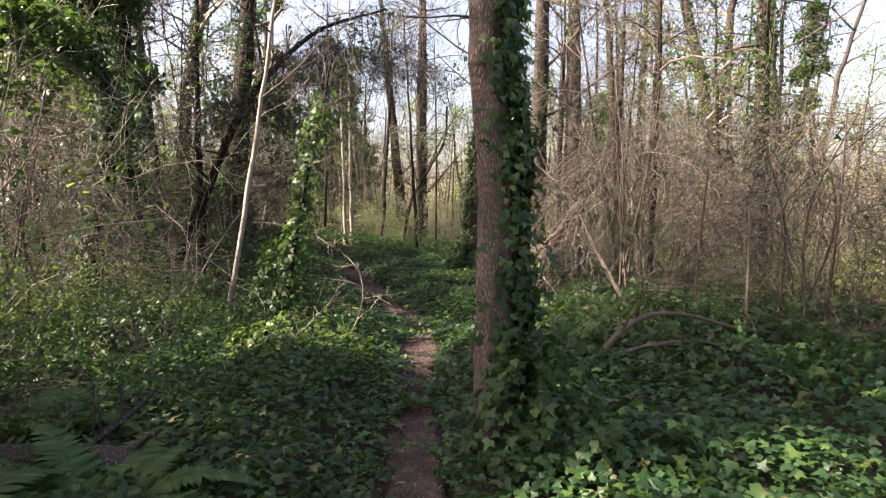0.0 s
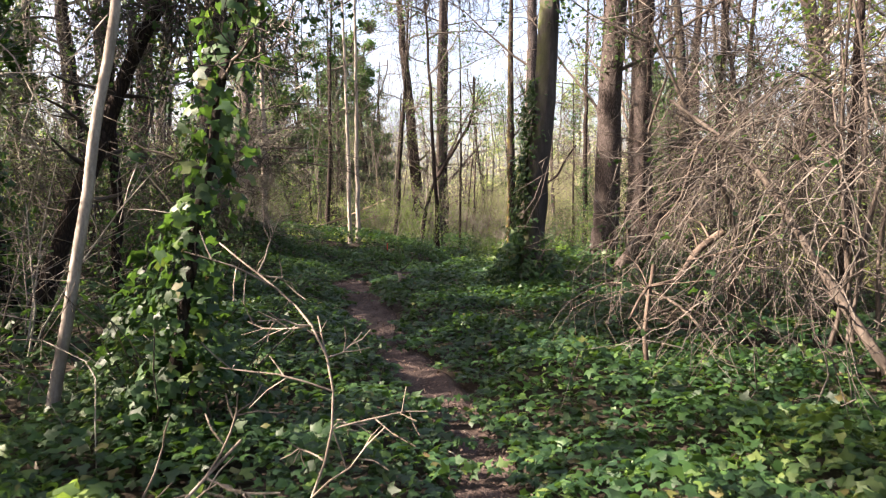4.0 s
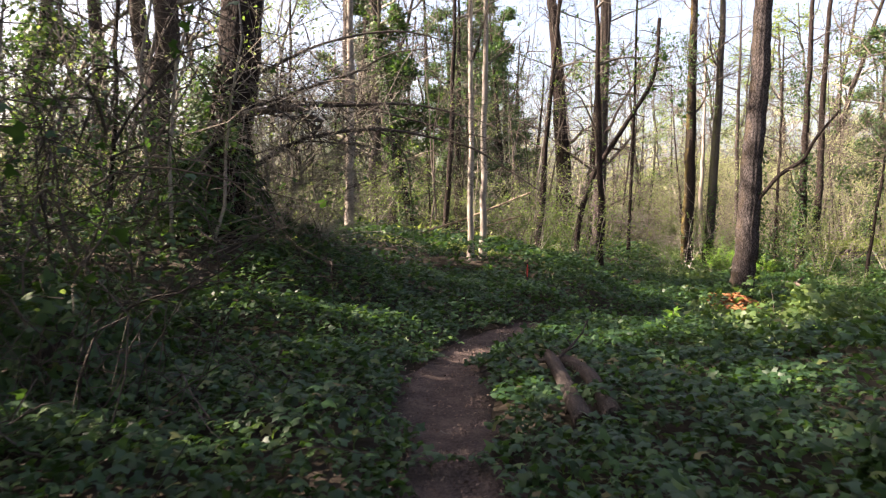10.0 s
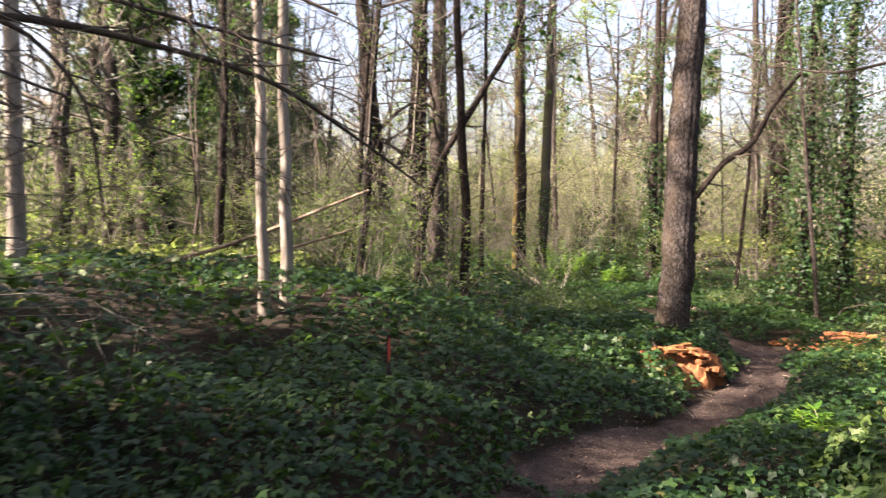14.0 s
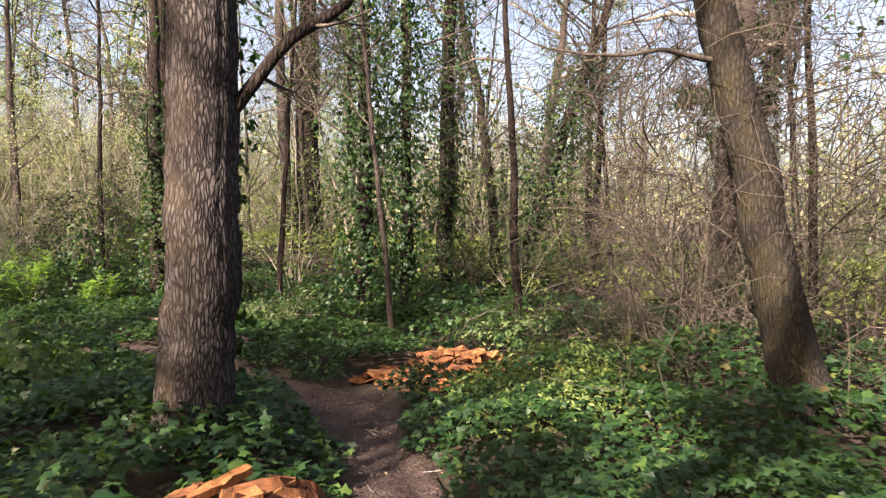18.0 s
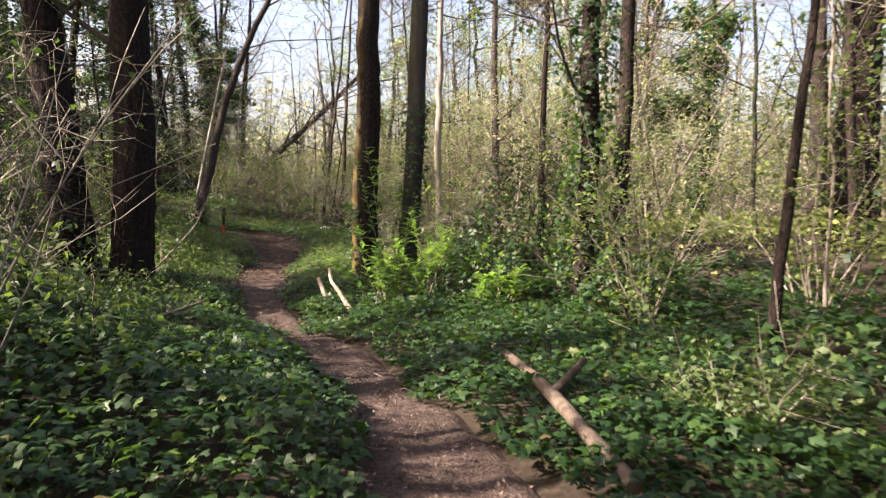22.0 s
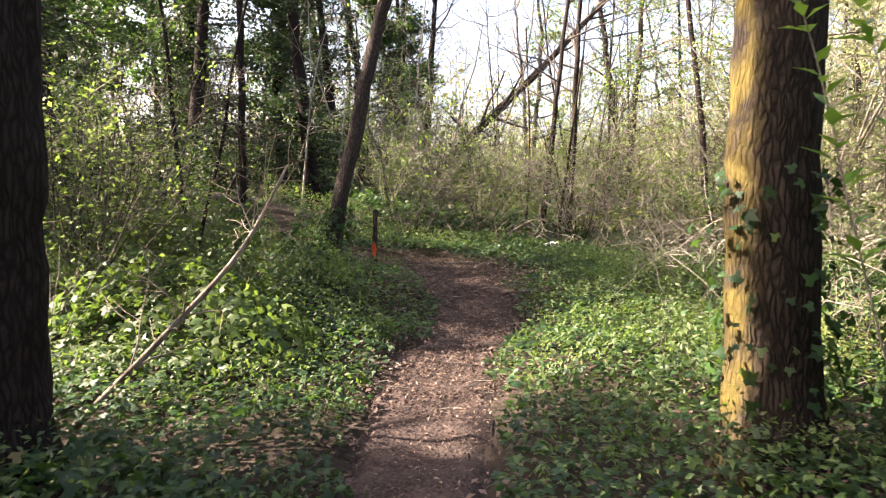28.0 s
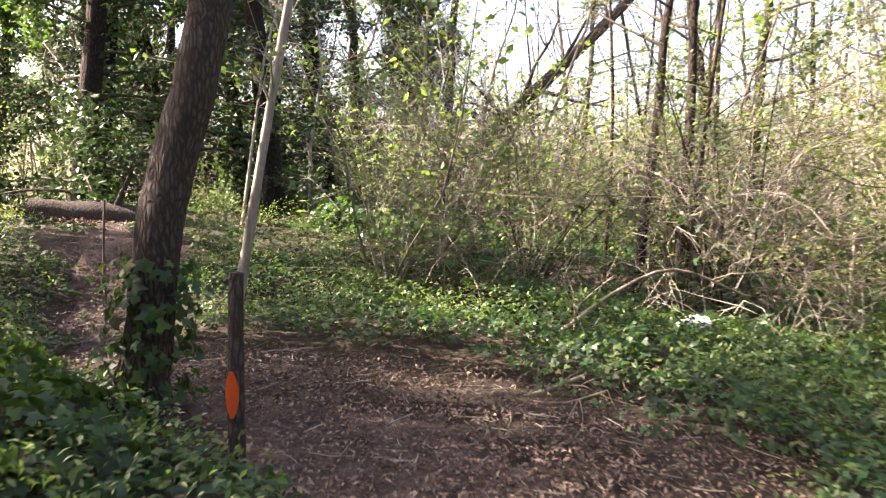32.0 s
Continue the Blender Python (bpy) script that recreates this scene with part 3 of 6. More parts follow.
tree("tree", -2.25, 43.75, 0.115, 9, "slim leaning brown tree trunk with ivy at its foot", M_BARK, seed=30, lean=(0.1, 0.03), curve=(0.3, 0), ivy=300, ivy_top=0.75, low=3.5, limbs=5, sides=24, rings=90)
tree("tree", -0.3, 30.1, 0.05, 9, "thin dark bare woodland sapling", M_BARK_DARK, seed=31, sides=10, rings=30, limbs=5, limb_len=1.6)
tree("tree", -3.27, 24.3, 0.065, 10, "thin white-barked bare sapling", M_BARK_PALE, seed=32, sides=12, rings=40, limbs=6, limb_len=1.8)
tree("tree", -3.45, 24.1, 0.055, 10, "thin white-barked bare sapling", M_BARK_PALE, seed=33, sides=12, rings=40, limbs=6, limb_len=1.8, lean=(-0.02, 0))
tree("tree", -6.0, 24.4, 0.085, 11, "thin pale-barked young tree", M_BARK_PALE, seed=34, sides=12, rings=40, limbs=6, limb_len=2)
tree("tree", 6.3, 29.5, 0.045, 8, "thin reddish bare woodland sapling", M_BARK, seed=35, sides=10, rings=30, limbs=5, limb_len=1.5, lean=(-0.08, 0.05))
tree("tree", -2.74, 8.5, 0.035, 7, "thin white leaning bare sapling", M_BARK_PALE, seed=36, sides=10, rings=30, limbs=4, limb_len=1.5, lean=(0.16, 0.05))

tree("tree", -2.85, 42.55, 0.05, 8, "slender dark trunk with ivy round its foot", M_BARK_DARK, seed=360, ivy=420, ivy_top=0.9, sides=12, rings=40, limbs=9, low=1.2, limb_len=1.6, puff=0.09)
tree("tree", -3.9, 43.0, 0.035, 7, "thin dark bare woodland sapling", M_BARK_DARK, seed=361, lean=(-0.1, 0), sides=10, rings=30, limbs=7, low=1.0, limb_len=1.4)
tree("tree", -3.0, 41.6, 0.022, 6, "thin dark bare woodland sapling", M_BARK_DARK, seed=362, lean=(0.22, 0.05), sides=8, rings=30, limbs=6, low=0.8, limb_len=1.2)
tree("tree", -5.6, 61.0, 0.17, 11, "dark bare forked tree far behind the brush", M_BARK_DARK, seed=363, lean=(0.06, 0), limbs=16, low=2.0, limb_len=4.0, rise=0.12)
tree("tree", -6.4, 61.5, 0.15, 11, "dark bare forked tree far behind the brush", M_BARK_DARK, seed=364, lean=(-0.06, 0), limbs=16, low=2.0, limb_len=4.0, rise=0.12)

# ---- saplings, shrubs ----
def sapling_kind(seed, height, r, bark, twig, leafy, leafmat, leafsize=0.05):
    g = np.random.default_rng(seed)
    top = thing("sapling", 0, 0, -50, "thin bare woodland sapling with fine twigs" if not leafy else "thin woodland sapling coming into leaf", "sapling", "woodland saplings")
    line = trunk_line(0, 0, (g.normal(0, 0.05), g.normal(0, 0.05)), height, 16, g, 0.09)
    a = Acc()
    rad = np.linspace(r, r * 0.2, 16)
    tube(a, line, rad, 7, cap=False)
    part("trunk", a, bark, top)
    b = Acc()
    for k in range(13):
        h = g.uniform(0.12, 0.98) * height
        p = [np.interp(h, line[:, 2], line[:, i]) for i in range(3)]
        th = g.uniform(0, 6.28)
        boughs(b, p, (math.cos(th), math.sin(th), g.uniform(0.3, 1.2)), height * g.uniform(0.12, 0.3), r * 0.32, 1, g, 6, 0.16, 0.06, 4)
    part("crown", b, twig, top)
    if leafy:
        tips = np.vstack(b.v)
        pick = tips[g.integers(0, len(tips), leafy)] + g.normal(0, 0.06, (leafy, 3))
        c = Acc()
        leaves(c, pick, np.tile([0, 0, 1.0], (leafy, 1)), g.uniform(0.6, 1.3, leafy) * leafsize, "diamond", g, 0.7)
        part("foliage", c, leafmat, top)
    return top


def shrub_kind(seed, height, spread, stems, leafy, leafmat, leafsize, label, twig=None, shape="diamond"):
    g = np.random.default_rng(seed)
    top = thing("shrub", 0, 0, -50, label, "shrub", "woodland shrubs")
    b, sets = None, []
    for k in range(stems):
        if k % 5 == 0:
            b = Acc()
            sets.append(b)
        th = g.uniform(0, 6.28)
        boughs(b, (g.normal(0, 0.08), g.normal(0, 0.08), -0.05), (math.cos(th) * spread, math.sin(th) * spread, 1.0), height * g.uniform(0.6, 1.15), 0.012, 1, g, 7, 0.14, -0.01, 4)
    for b in sets:
        part("stem", b, twig or M_TWIG_PALE_LIT, top, kind="stuff")
    if leafy:
        tips = np.vstack([v for b in sets for v in b.v])
        pick = tips[g.integers(0, len(tips), leafy)] + g.normal(0, 0.05, (leafy, 3))
        c = Acc()
        leaves(c, pick, np.tile([0, 0, 1.0], (leafy, 1)), g.uniform(0.6, 1.3, leafy) * leafsize, shape, g, 0.6)
        part("foliage", c, leafmat, top)
    return top



def wood_kind(seed, height, r, bark, leafy, leafmat, ivy, label, spread=2.6):
    """A full-grown woodland tree with a wide twiggy crown."""
    g = np.random.default_rng(seed)
    top = thing("tree", 0, 0, -50, label, "tree", "woodland trees")
    line = trunk_line(0, 0, (g.normal(0, 0.06), g.normal(0, 0.06)), height, 26, g, 0.22, (g.normal(0, 0.09), g.normal(0, 0.09)))
    rad = np.linspace(r, r * 0.25, 26)
    a = Acc()
    tube(a, line, rad, 12, 0.05, 0.02, seed, cap=False)
    part("trunk", a, bark, top)
    b = Acc()
    for k in range(15):
        h = (0.18 + 0.8 * (k + g.uniform(0, 1)) / 15) * height
        p = [np.interp(h, line[:, 2], line[:, i]) for i in range(3)]
        th = g.uniform(0, 6.28)
        boughs(b, p, (math.cos(th), math.sin(th), g.uniform(0.1, 0.9)), spread * g.uniform(0.6, 1.3) * (1.1 - 0.5 * h / height), r * 0.3, 2, g, 6, 0.2, 0.03, 5)
    # odd seeds: sunlight put into the twig colour, even seeds: the darker twigs
    part("crown", b, M_TWIG_PALE_LIT if seed % 2 else M_TWIG, top)
    if leafy:
        tips = np.vstack(b.v)
        tips = tips[tips[:, 2] > height * 0.3]
        pick = tips[g.integers(0, len(tips), leafy)] + g.normal(0, 0.12, (leafy, 3))
        c = Acc()
        leaves(c, pick, np.tile([0, 0, 1.0], (leafy, 1)), g.uniform(0.07, 0.15, leafy), "ivy" if ivy else "diamond", g, 0.8)
        part("foliage", c, leafmat, top)
    if ivy:
        c = Acc()
        ivy_on(c, line, rad, 0, height * 0.6, ivy, g, None, 0.085, 0.18)
        part("ivy", c, M_IVY, top, "dark green climbing ivy leaves")
    return top


SAPS = [sapling_kind(40, 7.5, 0.035, M_BARK_DARK, M_TWIG, 0, None), sapling_kind(41, 9, 0.045, M_BARK, M_TWIG_PALE_LIT, 0, None),
        sapling_kind(42, 6, 0.025, M_BARK_PALE, M_TWIG_PALE_LIT, 700, M_SPRING), sapling_kind(43, 8, 0.05, M_BARK_GREY, M_TWIG, 500, M_SPRING),
        sapling_kind(44, 10, 0.07, M_BARK_DARK, M_TWIG, 0, None), sapling_kind(45, 5, 0.02, M_BARK_PALE, M_TWIG_PALE_LIT, 900, M_SPRING)]
SHRUBS = [shrub_kind(50, 1.7, 0.5, 10, 1700, M_BUSH, 0.065, "spreading shrub in pale spring leaf"),
          shrub_kind(51, 1.1, 0.8, 10, 1700, M_BUSH, 0.06, "low leafy undergrowth shrub beside ivy"),
          shrub_kind(52, 2.9, 0.45, 12, 2000, M_SPRING, 0.06, "tall thin shrub in fresh leaf"),
          shrub_kind(53, 2.4, 0.8, 14, 0, None, 0, "bare twiggy woodland undergrowth shrub", M_TWIG_PALE_LIT),
          shrub_kind(54, 3.4, 0.4, 14, 1300, M_SPRING, 0.055, "tall bare thicket of thin stems", M_TWIG)]
def screen_kind(seed, height, stems, twig, leafy):
    """A clump of tall thin stems with a haze of fine twigs."""
    g = np.random.default_rng(seed)
    top = thing("sapling_clump", 0, 0, -50, "clump of thin bare stems and fine twigs", "saplings", "sapling clumps")
    allv = []
    for k in range(stems):
        th = g.uniform(0, 6.28)
        b = Acc()
        boughs(b, (g.normal(0, 0.35), g.normal(0, 0.35), -0.1), (math.cos(th) * 0.3, math.sin(th) * 0.3, 1.0), height * g.uniform(0.5, 1.1), 0.022, 2, g, 7, 0.16, 0.02, 5, 0.1)
        part("stem", b, twig, top, kind="stuff")
        allv.append(np.vstack(b.v))
    if leafy:
        tips = np.vstack(allv)
        pick = tips[g.integers(0, len(tips), leafy)] + g.normal(0, 0.06, (leafy, 3))
        c = Acc()
        leaves(c, pick, np.tile([0, 0, 1.0], (leafy, 1)), g.uniform(0.03, 0.065, leafy), "diamond", g, 0.8)
        part("foliage", c, M_SPRING, top)
    return top


def conifer_kind(seed, height, r):
    """A dark evergreen with drooping boughs."""
    g = np.random.default_rng(seed)
    top = thing("evergreen_tree", 0, 0, -50, "tall dark evergreen tree with drooping boughs", "tree", "evergreen trees")
    line = trunk_line(0, 0, (g.normal(0, 0.02), g.normal(0, 0.02)), height, 20, g, 0.04)
    a = Acc()
    tube(a, line, np.linspace(r, r * 0.15, 20), 12, 0.04, 0.02, seed, cap=False)
    part("trunk", a, M_BARK_DARK, top)
    b, c = Acc(), Acc()
    for k in range(60):
        h = (0.04 + 0.94 * ((k + g.uniform(0, 1)) / 60) ** 1.4) * height
        th, L = g.uniform(0, 6.28), 0.35 + (1 - h / height) * g.uniform(1.4, 3.0)
        p = [np.interp(h, line[:, 2], line[:, i]) for i in range(3)]
        w = wander(p, (math.cos(th), math.sin(th), 0.25), L, 7, 0.08, -0.1, g)
        tube(b, w, np.linspace(0.03, 0.006, 7), 4, cap=False)
        n = int(120 * L)
        u = g.uniform(0.15, 1, n) * 5.99
        i = u.astype(int)
        q = w[i] + (w[i + 1] - w[i]) * (u - i)[:, None] + g.normal(0, 1, (n, 3)) * [0.16, 0.16, 0.1]
        leaves(c, q - [0, 0, 0.06], np.tile([0, 0, 1.0], (n, 1)), g.uniform(0.06, 0.14, n), "diamond", g, 0.7)
    part("crown", b, M_TWIG, top)
    part("foliage", c, M_EVERGREEN, top)
    return top


EVERGREENS = [conifer_kind(90, 13, 0.2), conifer_kind(91, 15, 0.24)]
SCREENS = [screen_kind(80, 6.5, 3, M_TWIG_PALE_LIT, 0), screen_kind(81, 5.5, 3, M_TWIG_PALE_LIT, 350), screen_kind(82, 7.5, 2, M_TWIG, 200), screen_kind(83, 4.5, 4, M_TWIG_PALE_LIT, 300)]
WOODS = [wood_kind(60, 13, 0.14, M_BARK_DARK, 0, None, 500, "bare woodland tree with some ivy"),
         wood_kind(61, 15, 0.2, M_BARK, 0, None, 0, "tall bare woodland tree with wide crown", 3.2),
         wood_kind(62, 11, 0.11, M_BARK_GREY, 2500, M_SPRING, 0, "woodland tree coming into fresh leaf"),
         wood_kind(63, 12, 0.16, M_BARK_DARK, 9000, M_IVY, 3000, "woodland tree smothered in dark ivy, some added for shade", 1.8)]


def drape_kind(seed, height, r):
    """A thin tree hung with curtains of dead vines and a few ivy leaves."""
    g = np.random.default_rng(seed)
    top = thing("vine_draped_tree", 0, 0, -50, "thin tree hung with curtains of dead vines", "tree", "vine-draped trees")
    line = trunk_line(0, 0, (g.normal(0, 0.04), g.normal(0, 0.04)), height, 20, g, 0.08)
    a = Acc()
    tube(a, line, np.linspace(r, r * 0.3, 20), 10, 0.05, 0.02, seed, cap=False)
    part("trunk", a, M_BARK_DARK, top)
    c = Acc()
    for k in range(9):
        h = height * g.uniform(0.45, 0.98)
        th = g.uniform(0, 6.28)
        p = [np.interp(h, line[:, 2], line[:, i]) for i in range(3)]
        limb = wander(p, (math.cos(th), math.sin(th), 0.5), g.uniform(1.0, 2.4), 8, 0.16, -0.07, g)
        b = Acc()
        tube(b, limb, np.linspace(r * 0.4, 0.006, 8), 5, cap=False)
        for m in range(26):
            q = limb[g.integers(1, 8)] + g.normal(0, 0.12, 3)
            drop = wander(q, (g.normal(0, 0.5), g.normal(0, 0.5), g.uniform(-0.6, 0.7)), g.uniform(0.5, 2.0), 6, 0.28, -0.28, g)
            tube(b, drop, np.linspace(0.006, 0.0025, 6), 3, cap=False)
            tube(b, wander(drop[2], g.normal(0, 1, 3), g.uniform(0.2, 0.7), 4, 0.3, -0.15, g), [0.004, 0.0035, 0.003, 0.002], 3, cap=False)
            if k % 2:
                leaves(c, drop[g.integers(0, 6, 5)] + g.normal(0, 0.07, (5, 3)), np.tile([0, 0, 1.0], (5, 1)), g.uniform(0.05, 0.1, 5), "ivy", g, 0.8)
        part("limb", b, M_VINE if k % 3 else M_TWIG, top, kind="stuff")
    part("ivy", c, M_IVY, top, "dark ivy leaves")
    return top


def willow_kind(seed, height):
    """A pale bushy tree in its first leaf, with many stems from the ground."""
    g = np.random.default_rng(seed)
    top = thing("willow", 0, 0, -50, "bushy many-stemmed tree in pale yellow-green leaf", "tree", "pale bushy trees")
    allv = []
    for k in range(7):
        th = g.uniform(0, 6.28)
        b = Acc()
        boughs(b, (g.normal(0, 0.25), g.normal(0, 0.25), -0.1), (math.cos(th) * 0.4, math.sin(th) * 0.4, 1.0), height * g.uniform(0.5, 1.1), 0.035, 2, g, 7, 0.13, 0.01, 5, 0.1)
        part("stem", b, M_TWIG_PALE_LIT, top, kind="stuff")
        allv.append(np.vstack(b.v))
    tips = np.vstack(allv)
    n = 5600
    pick = tips[g.integers(0, len(tips), n)] + g.normal(0, 0.11, (n, 3))
    c = Acc()
    leaves(c, pick, np.tile([0, 0, 1.0], (n, 1)), g.uniform(0.04, 0.085, n), "diamond", g, 0.8)
    part("foliage", c, M_PALE, top)
    return top


WILLOWS = [willow_kind(96, 5.5), willow_kind(97, 6.5)]
DRAPES = [drape_kind(98, 7.5, 0.06), drape_kind(99, 9.0, 0.075)]


def place(kind, x, y, s, g, sink=0.03):
    m = pose(x, y, z1(x, y) - sink, g.normal(0, 3), g.normal(0, 3), g.uniform(0, 360)) @ Matrix.Scale(s, 4)
    c = copy_thing(kind, m)
    c.matrix_basis = m
    return c


def scatter(kinds, count, xr, yr, clear, g, scale=(0.75, 1.25), far=99, gap=0.0):
    made = []
    for _ in range(count * 15):
        if len(made) >= count:
            break
        x, y = g.uniform(*xr), g.uniform(*yr)
        d = dtrail([x], [y])[0]
        if d < clear or d > far or any((x - a) ** 2 + (y - b) ** 2 < gap * gap for a, b in made):
            continue
        place(kinds[g.integers(len(kinds))], x, y, g.uniform(*scale), g)
        made.append((x, y))


gs = np.random.default_rng(5)
scatter(WOODS[:2], 11, (-24, -4), (-6, 26), 7.0, gs, far=17, gap=2.3)
scatter(WOODS[:3], 7, (-22, -4), (26, 62), 6.5, gs, far=19, gap=3)
scatter(WOODS, 24, (4, 30), (4, 70), 6.5, gs, far=22, gap=3)
scatter(WOODS, 12, (-30, 30), (58, 80), 8.0, gs, gap=4)
scatter(SAPS, 48, (-18, 20), (5, 60), 4.0, gs, far=13)
scatter(SAPS, 26, (-32, 34), (5, 75), 10.0, gs)
scatter(SHRUBS, 66, (-14, 18), (9, 62), 4.2, gs, far=10)
scatter(SHRUBS[2:] + SHRUBS[:1], 60, (-24, 30), (0, 70), 8, gs, (1.1, 1.7), far=20)
scatter(SCREENS[:2], 13, (-12, -5.5), (9, 22), 3.4, gs, (1.0, 1.5), gap=0.8)
scatter(SCREENS, 46, (-14, 16), (9, 62), 5.0, gs, far=11)
scatter(SCREENS, 32, (-26, 30), (4, 75), 10.0, gs, (1.0, 1.7), far=26)
# (-7.0, 43.9) is added out of view, to shade the ivy near the bend
for n, (x, y) in enumerate([(-7.2, 41.6), (-11.2, 42.6), (-8.8, 50.2), (-12.5, 50.5), (-7.2, 56.5), (-11.5, 39.5), (-13.5, 45.5), (-10, 58), (-6.3, 52.2), (-16, 53), (-7.0, 43.9), (-12, 56), (-9.2, 60), (-14.5, 60), (-7.6, 64), (-11.2, 65)]):
    place(EVERGREENS[n % 2], x, y, gs.uniform(0.85, 1.1), gs)
# ivy trees, mostly unseen, added to shade the trail; (-7.4, 35.3) is visible
for x, y in [(-8.8, 14.4), (-5.3, 9.9), (-5.0, 11.8), (-14, 18), (-6.4, 2.4), (-9.5, 1.5), (-6.9, 3.3), (-8.8, 3.0), (-6.0, -1.0), (-5.0, 0.6), (-7.4, 12.4), (-13, 24.6), (-13.5, 21.8), (-7.4, 35.3), (-10.2, 14.8)]:
    place(WOODS[3], x, y, gs.uniform(0.85, 1.15), gs)
for x, y in [(-8.4, 21.8), (-9.8, 24.4), (-8.6, 31.0), (-9.2, 34.6), (-10.5, 27.6)]:
    place(WOODS[1], x, y, gs.uniform(0.95, 1.15), gs)
for x, y in [(-8, 54), (-11.5, 56), (-14.5, 58.5), (-9.5, 61), (-17, 62), (-13, 64), (-20, 60), (-6, 60), (-15, 49), (-10.5, 52.5), (-7.2, 58), (-13, 55), (-9, 66), (-18, 56), (-8.8, 46.4)]:
    place((WOODS[3], WOODS[0])[int(-x) % 2], x, y, gs.uniform(0.95, 1.25), gs)
scatter(SCREENS + SHRUBS[2:], 44, (-20, -3.5), (50, 66), 3.0, gs, (1.2, 1.9), gap=0.9)
for x, y in [(7.5, 43.5), (9.8, 45.2), (8.4, 48.2), (6.4, 51.0), (10.6, 49.6), (12.8, 47.4), (12.2, 53), (9.2, 54.5), (14.8, 51), (12.6, 41.5), (15.5, 44.5), (6.5, 56), (4.3, 47.8), (5.9, 49.3), (4.2, 51.2), (5.6, 53.4), (3.2, 54.5), (7.6, 46.2)]:
    place(WILLOWS[int(x * 2) % 2], x, y, gs.uniform(0.8, 1.15), gs)
for x, y in [(2.9, 16.9), (4.6, 18.3), (-6.6, 16.2), (3.6, 12.0), (-1.0, 26.7), (6.2, 32.4), (-2.6, 29.0), (7.8, 28.4), (6.4, 21.5)]:
    place(DRAPES[int(x * 3) % 2], x, y, gs.uniform(0.9, 1.15), gs)
scatter(DRAPES, 11, (-12, 14), (8, 52), 4.4, gs, (0.85, 1.25), far=9.5, gap=2.2)
scatter(SAPS[1:3] + SAPS[5:], 22, (-2, 24), (30, 62), 8.0, gs, far=18, gap=1.2)
scatter(WOODS[1:3], 11, (1, 26), (36, 76), 8.5, np.random.default_rng(31), (0.8, 1.2), far=24, gap=2.5)
scatter(SAPS[:2] + SAPS[3:5], 22, (-4, 24), (34, 70), 8.5, np.random.default_rng(32), (0.9, 1.3), far=22, gap=1.5)
for n, k in enumerate(SAPS + SHRUBS + WOODS + SCREENS + EVERGREENS + WILLOWS + DRAPES):
    k.matrix_basis = pose(-16 + 2.5 * n, -14 - (n % 3) * 2, 0, 0, 0, 40.0 * n)


def build_far_woods():
    """The wood's far edge, all round."""
    g = np.random.default_rng(77)
    acc, stems = Acc(), Acc()
    n = 850
    th = g.uniform(0, 2 * np.pi, n)
    rr = 42 + 50 * g.uniform(0, 1, n) ** 1.3
    cx, cy = rr * np.cos(th), 30 + rr * 1.15 * np.sin(th)
    hh = g.uniform(4, 13, n)
    for x, y, h in zip(cx, cy, hh):
        z = z1(x, y)
        k = int(h * 11)
        pos = np.stack([x + g.normal(0, 1.7, k), y + g.normal(0, 1.7, k), z + h * g.beta(1.6, 1.5, k)], -1)
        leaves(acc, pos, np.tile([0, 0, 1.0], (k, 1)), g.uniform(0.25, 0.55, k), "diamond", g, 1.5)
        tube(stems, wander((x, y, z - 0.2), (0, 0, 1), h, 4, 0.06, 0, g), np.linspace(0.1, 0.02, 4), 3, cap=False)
    # far leaves carry sunlight and haze in their colour
    tagged(part("far_wood", acc, M_FAR_SUNLIT), "edge of the wood far off, sunlit haze in its pale green", "woodland", kind="stuff")
    tagged(part("far_stem", stems, M_TWIG), "bare grey-brown stems at the wood's far edge", "woodland", kind="stuff")


build_far_woods()


# ---- thickets, fallen wood and marks, from the start of the trail to its end ----
def vine_tangle(x, y, w, h, n, seed, label, material=None, leafy=0, droop=-0.09):
    """A mound of dead vines: stems that climb, arch over and hang down."""
    g = np.random.default_rng(seed)
    top = thing("vine_thicket", x, y, z1(x, y), label, "thicket", "vine thickets")
    spots = []
    for layer in range(4):
        a = Acc()
        for k in range(n // 4):
            th, rr = g.uniform(0, 6.28), w * math.sqrt(g.uniform(0, 1))
            p = (rr * math.cos(th) * 0.6, rr * math.sin(th) * 0.6, -0.05 if g.uniform() < 0.45 else h * g.uniform(0.3, 0.95))
            d = (math.cos(th) * g.uniform(0.1, 0.8), math.sin(th) * g.uniform(0.1, 0.8), g.uniform(0.5, 1.5))
            m = 8
            line = wander(p, d, h * g.uniform(0.4, 1.0), m, 0.36, droop * g.uniform(0.6, 3.2), g)
            line[:, 2] = np.maximum(line[:, 2], 0.02)
            tube(a, line, np.linspace(g.uniform(0.003, 0.01), 0.0025, m), 3, cap=False)
            spots.append(line[2:])
            for _ in range(7):
                i = g.integers(1, m)
                tube(a, wander(line[i], g.normal(0, 1, 3), g.uniform(0.15, 0.7), 3, 0.3, -0.12, g), [0.004, 0.003, 0.002], 3, cap=False)
        part("vine", a, material or M_VINE, top)
    if leafy:
        pts = np.vstack(spots)
        pick = pts[g.integers(0, len(pts), leafy)] + g.normal(0, 0.08, (leafy, 3))
        a = Acc()
        leaves(a, pick, np.tile([0, 0, 1.0], (leafy, 1)), g.uniform(0.04, 0.085, leafy), "ivy", g, 0.7)
        part("foliage", a, M_IVY, top)
    return top


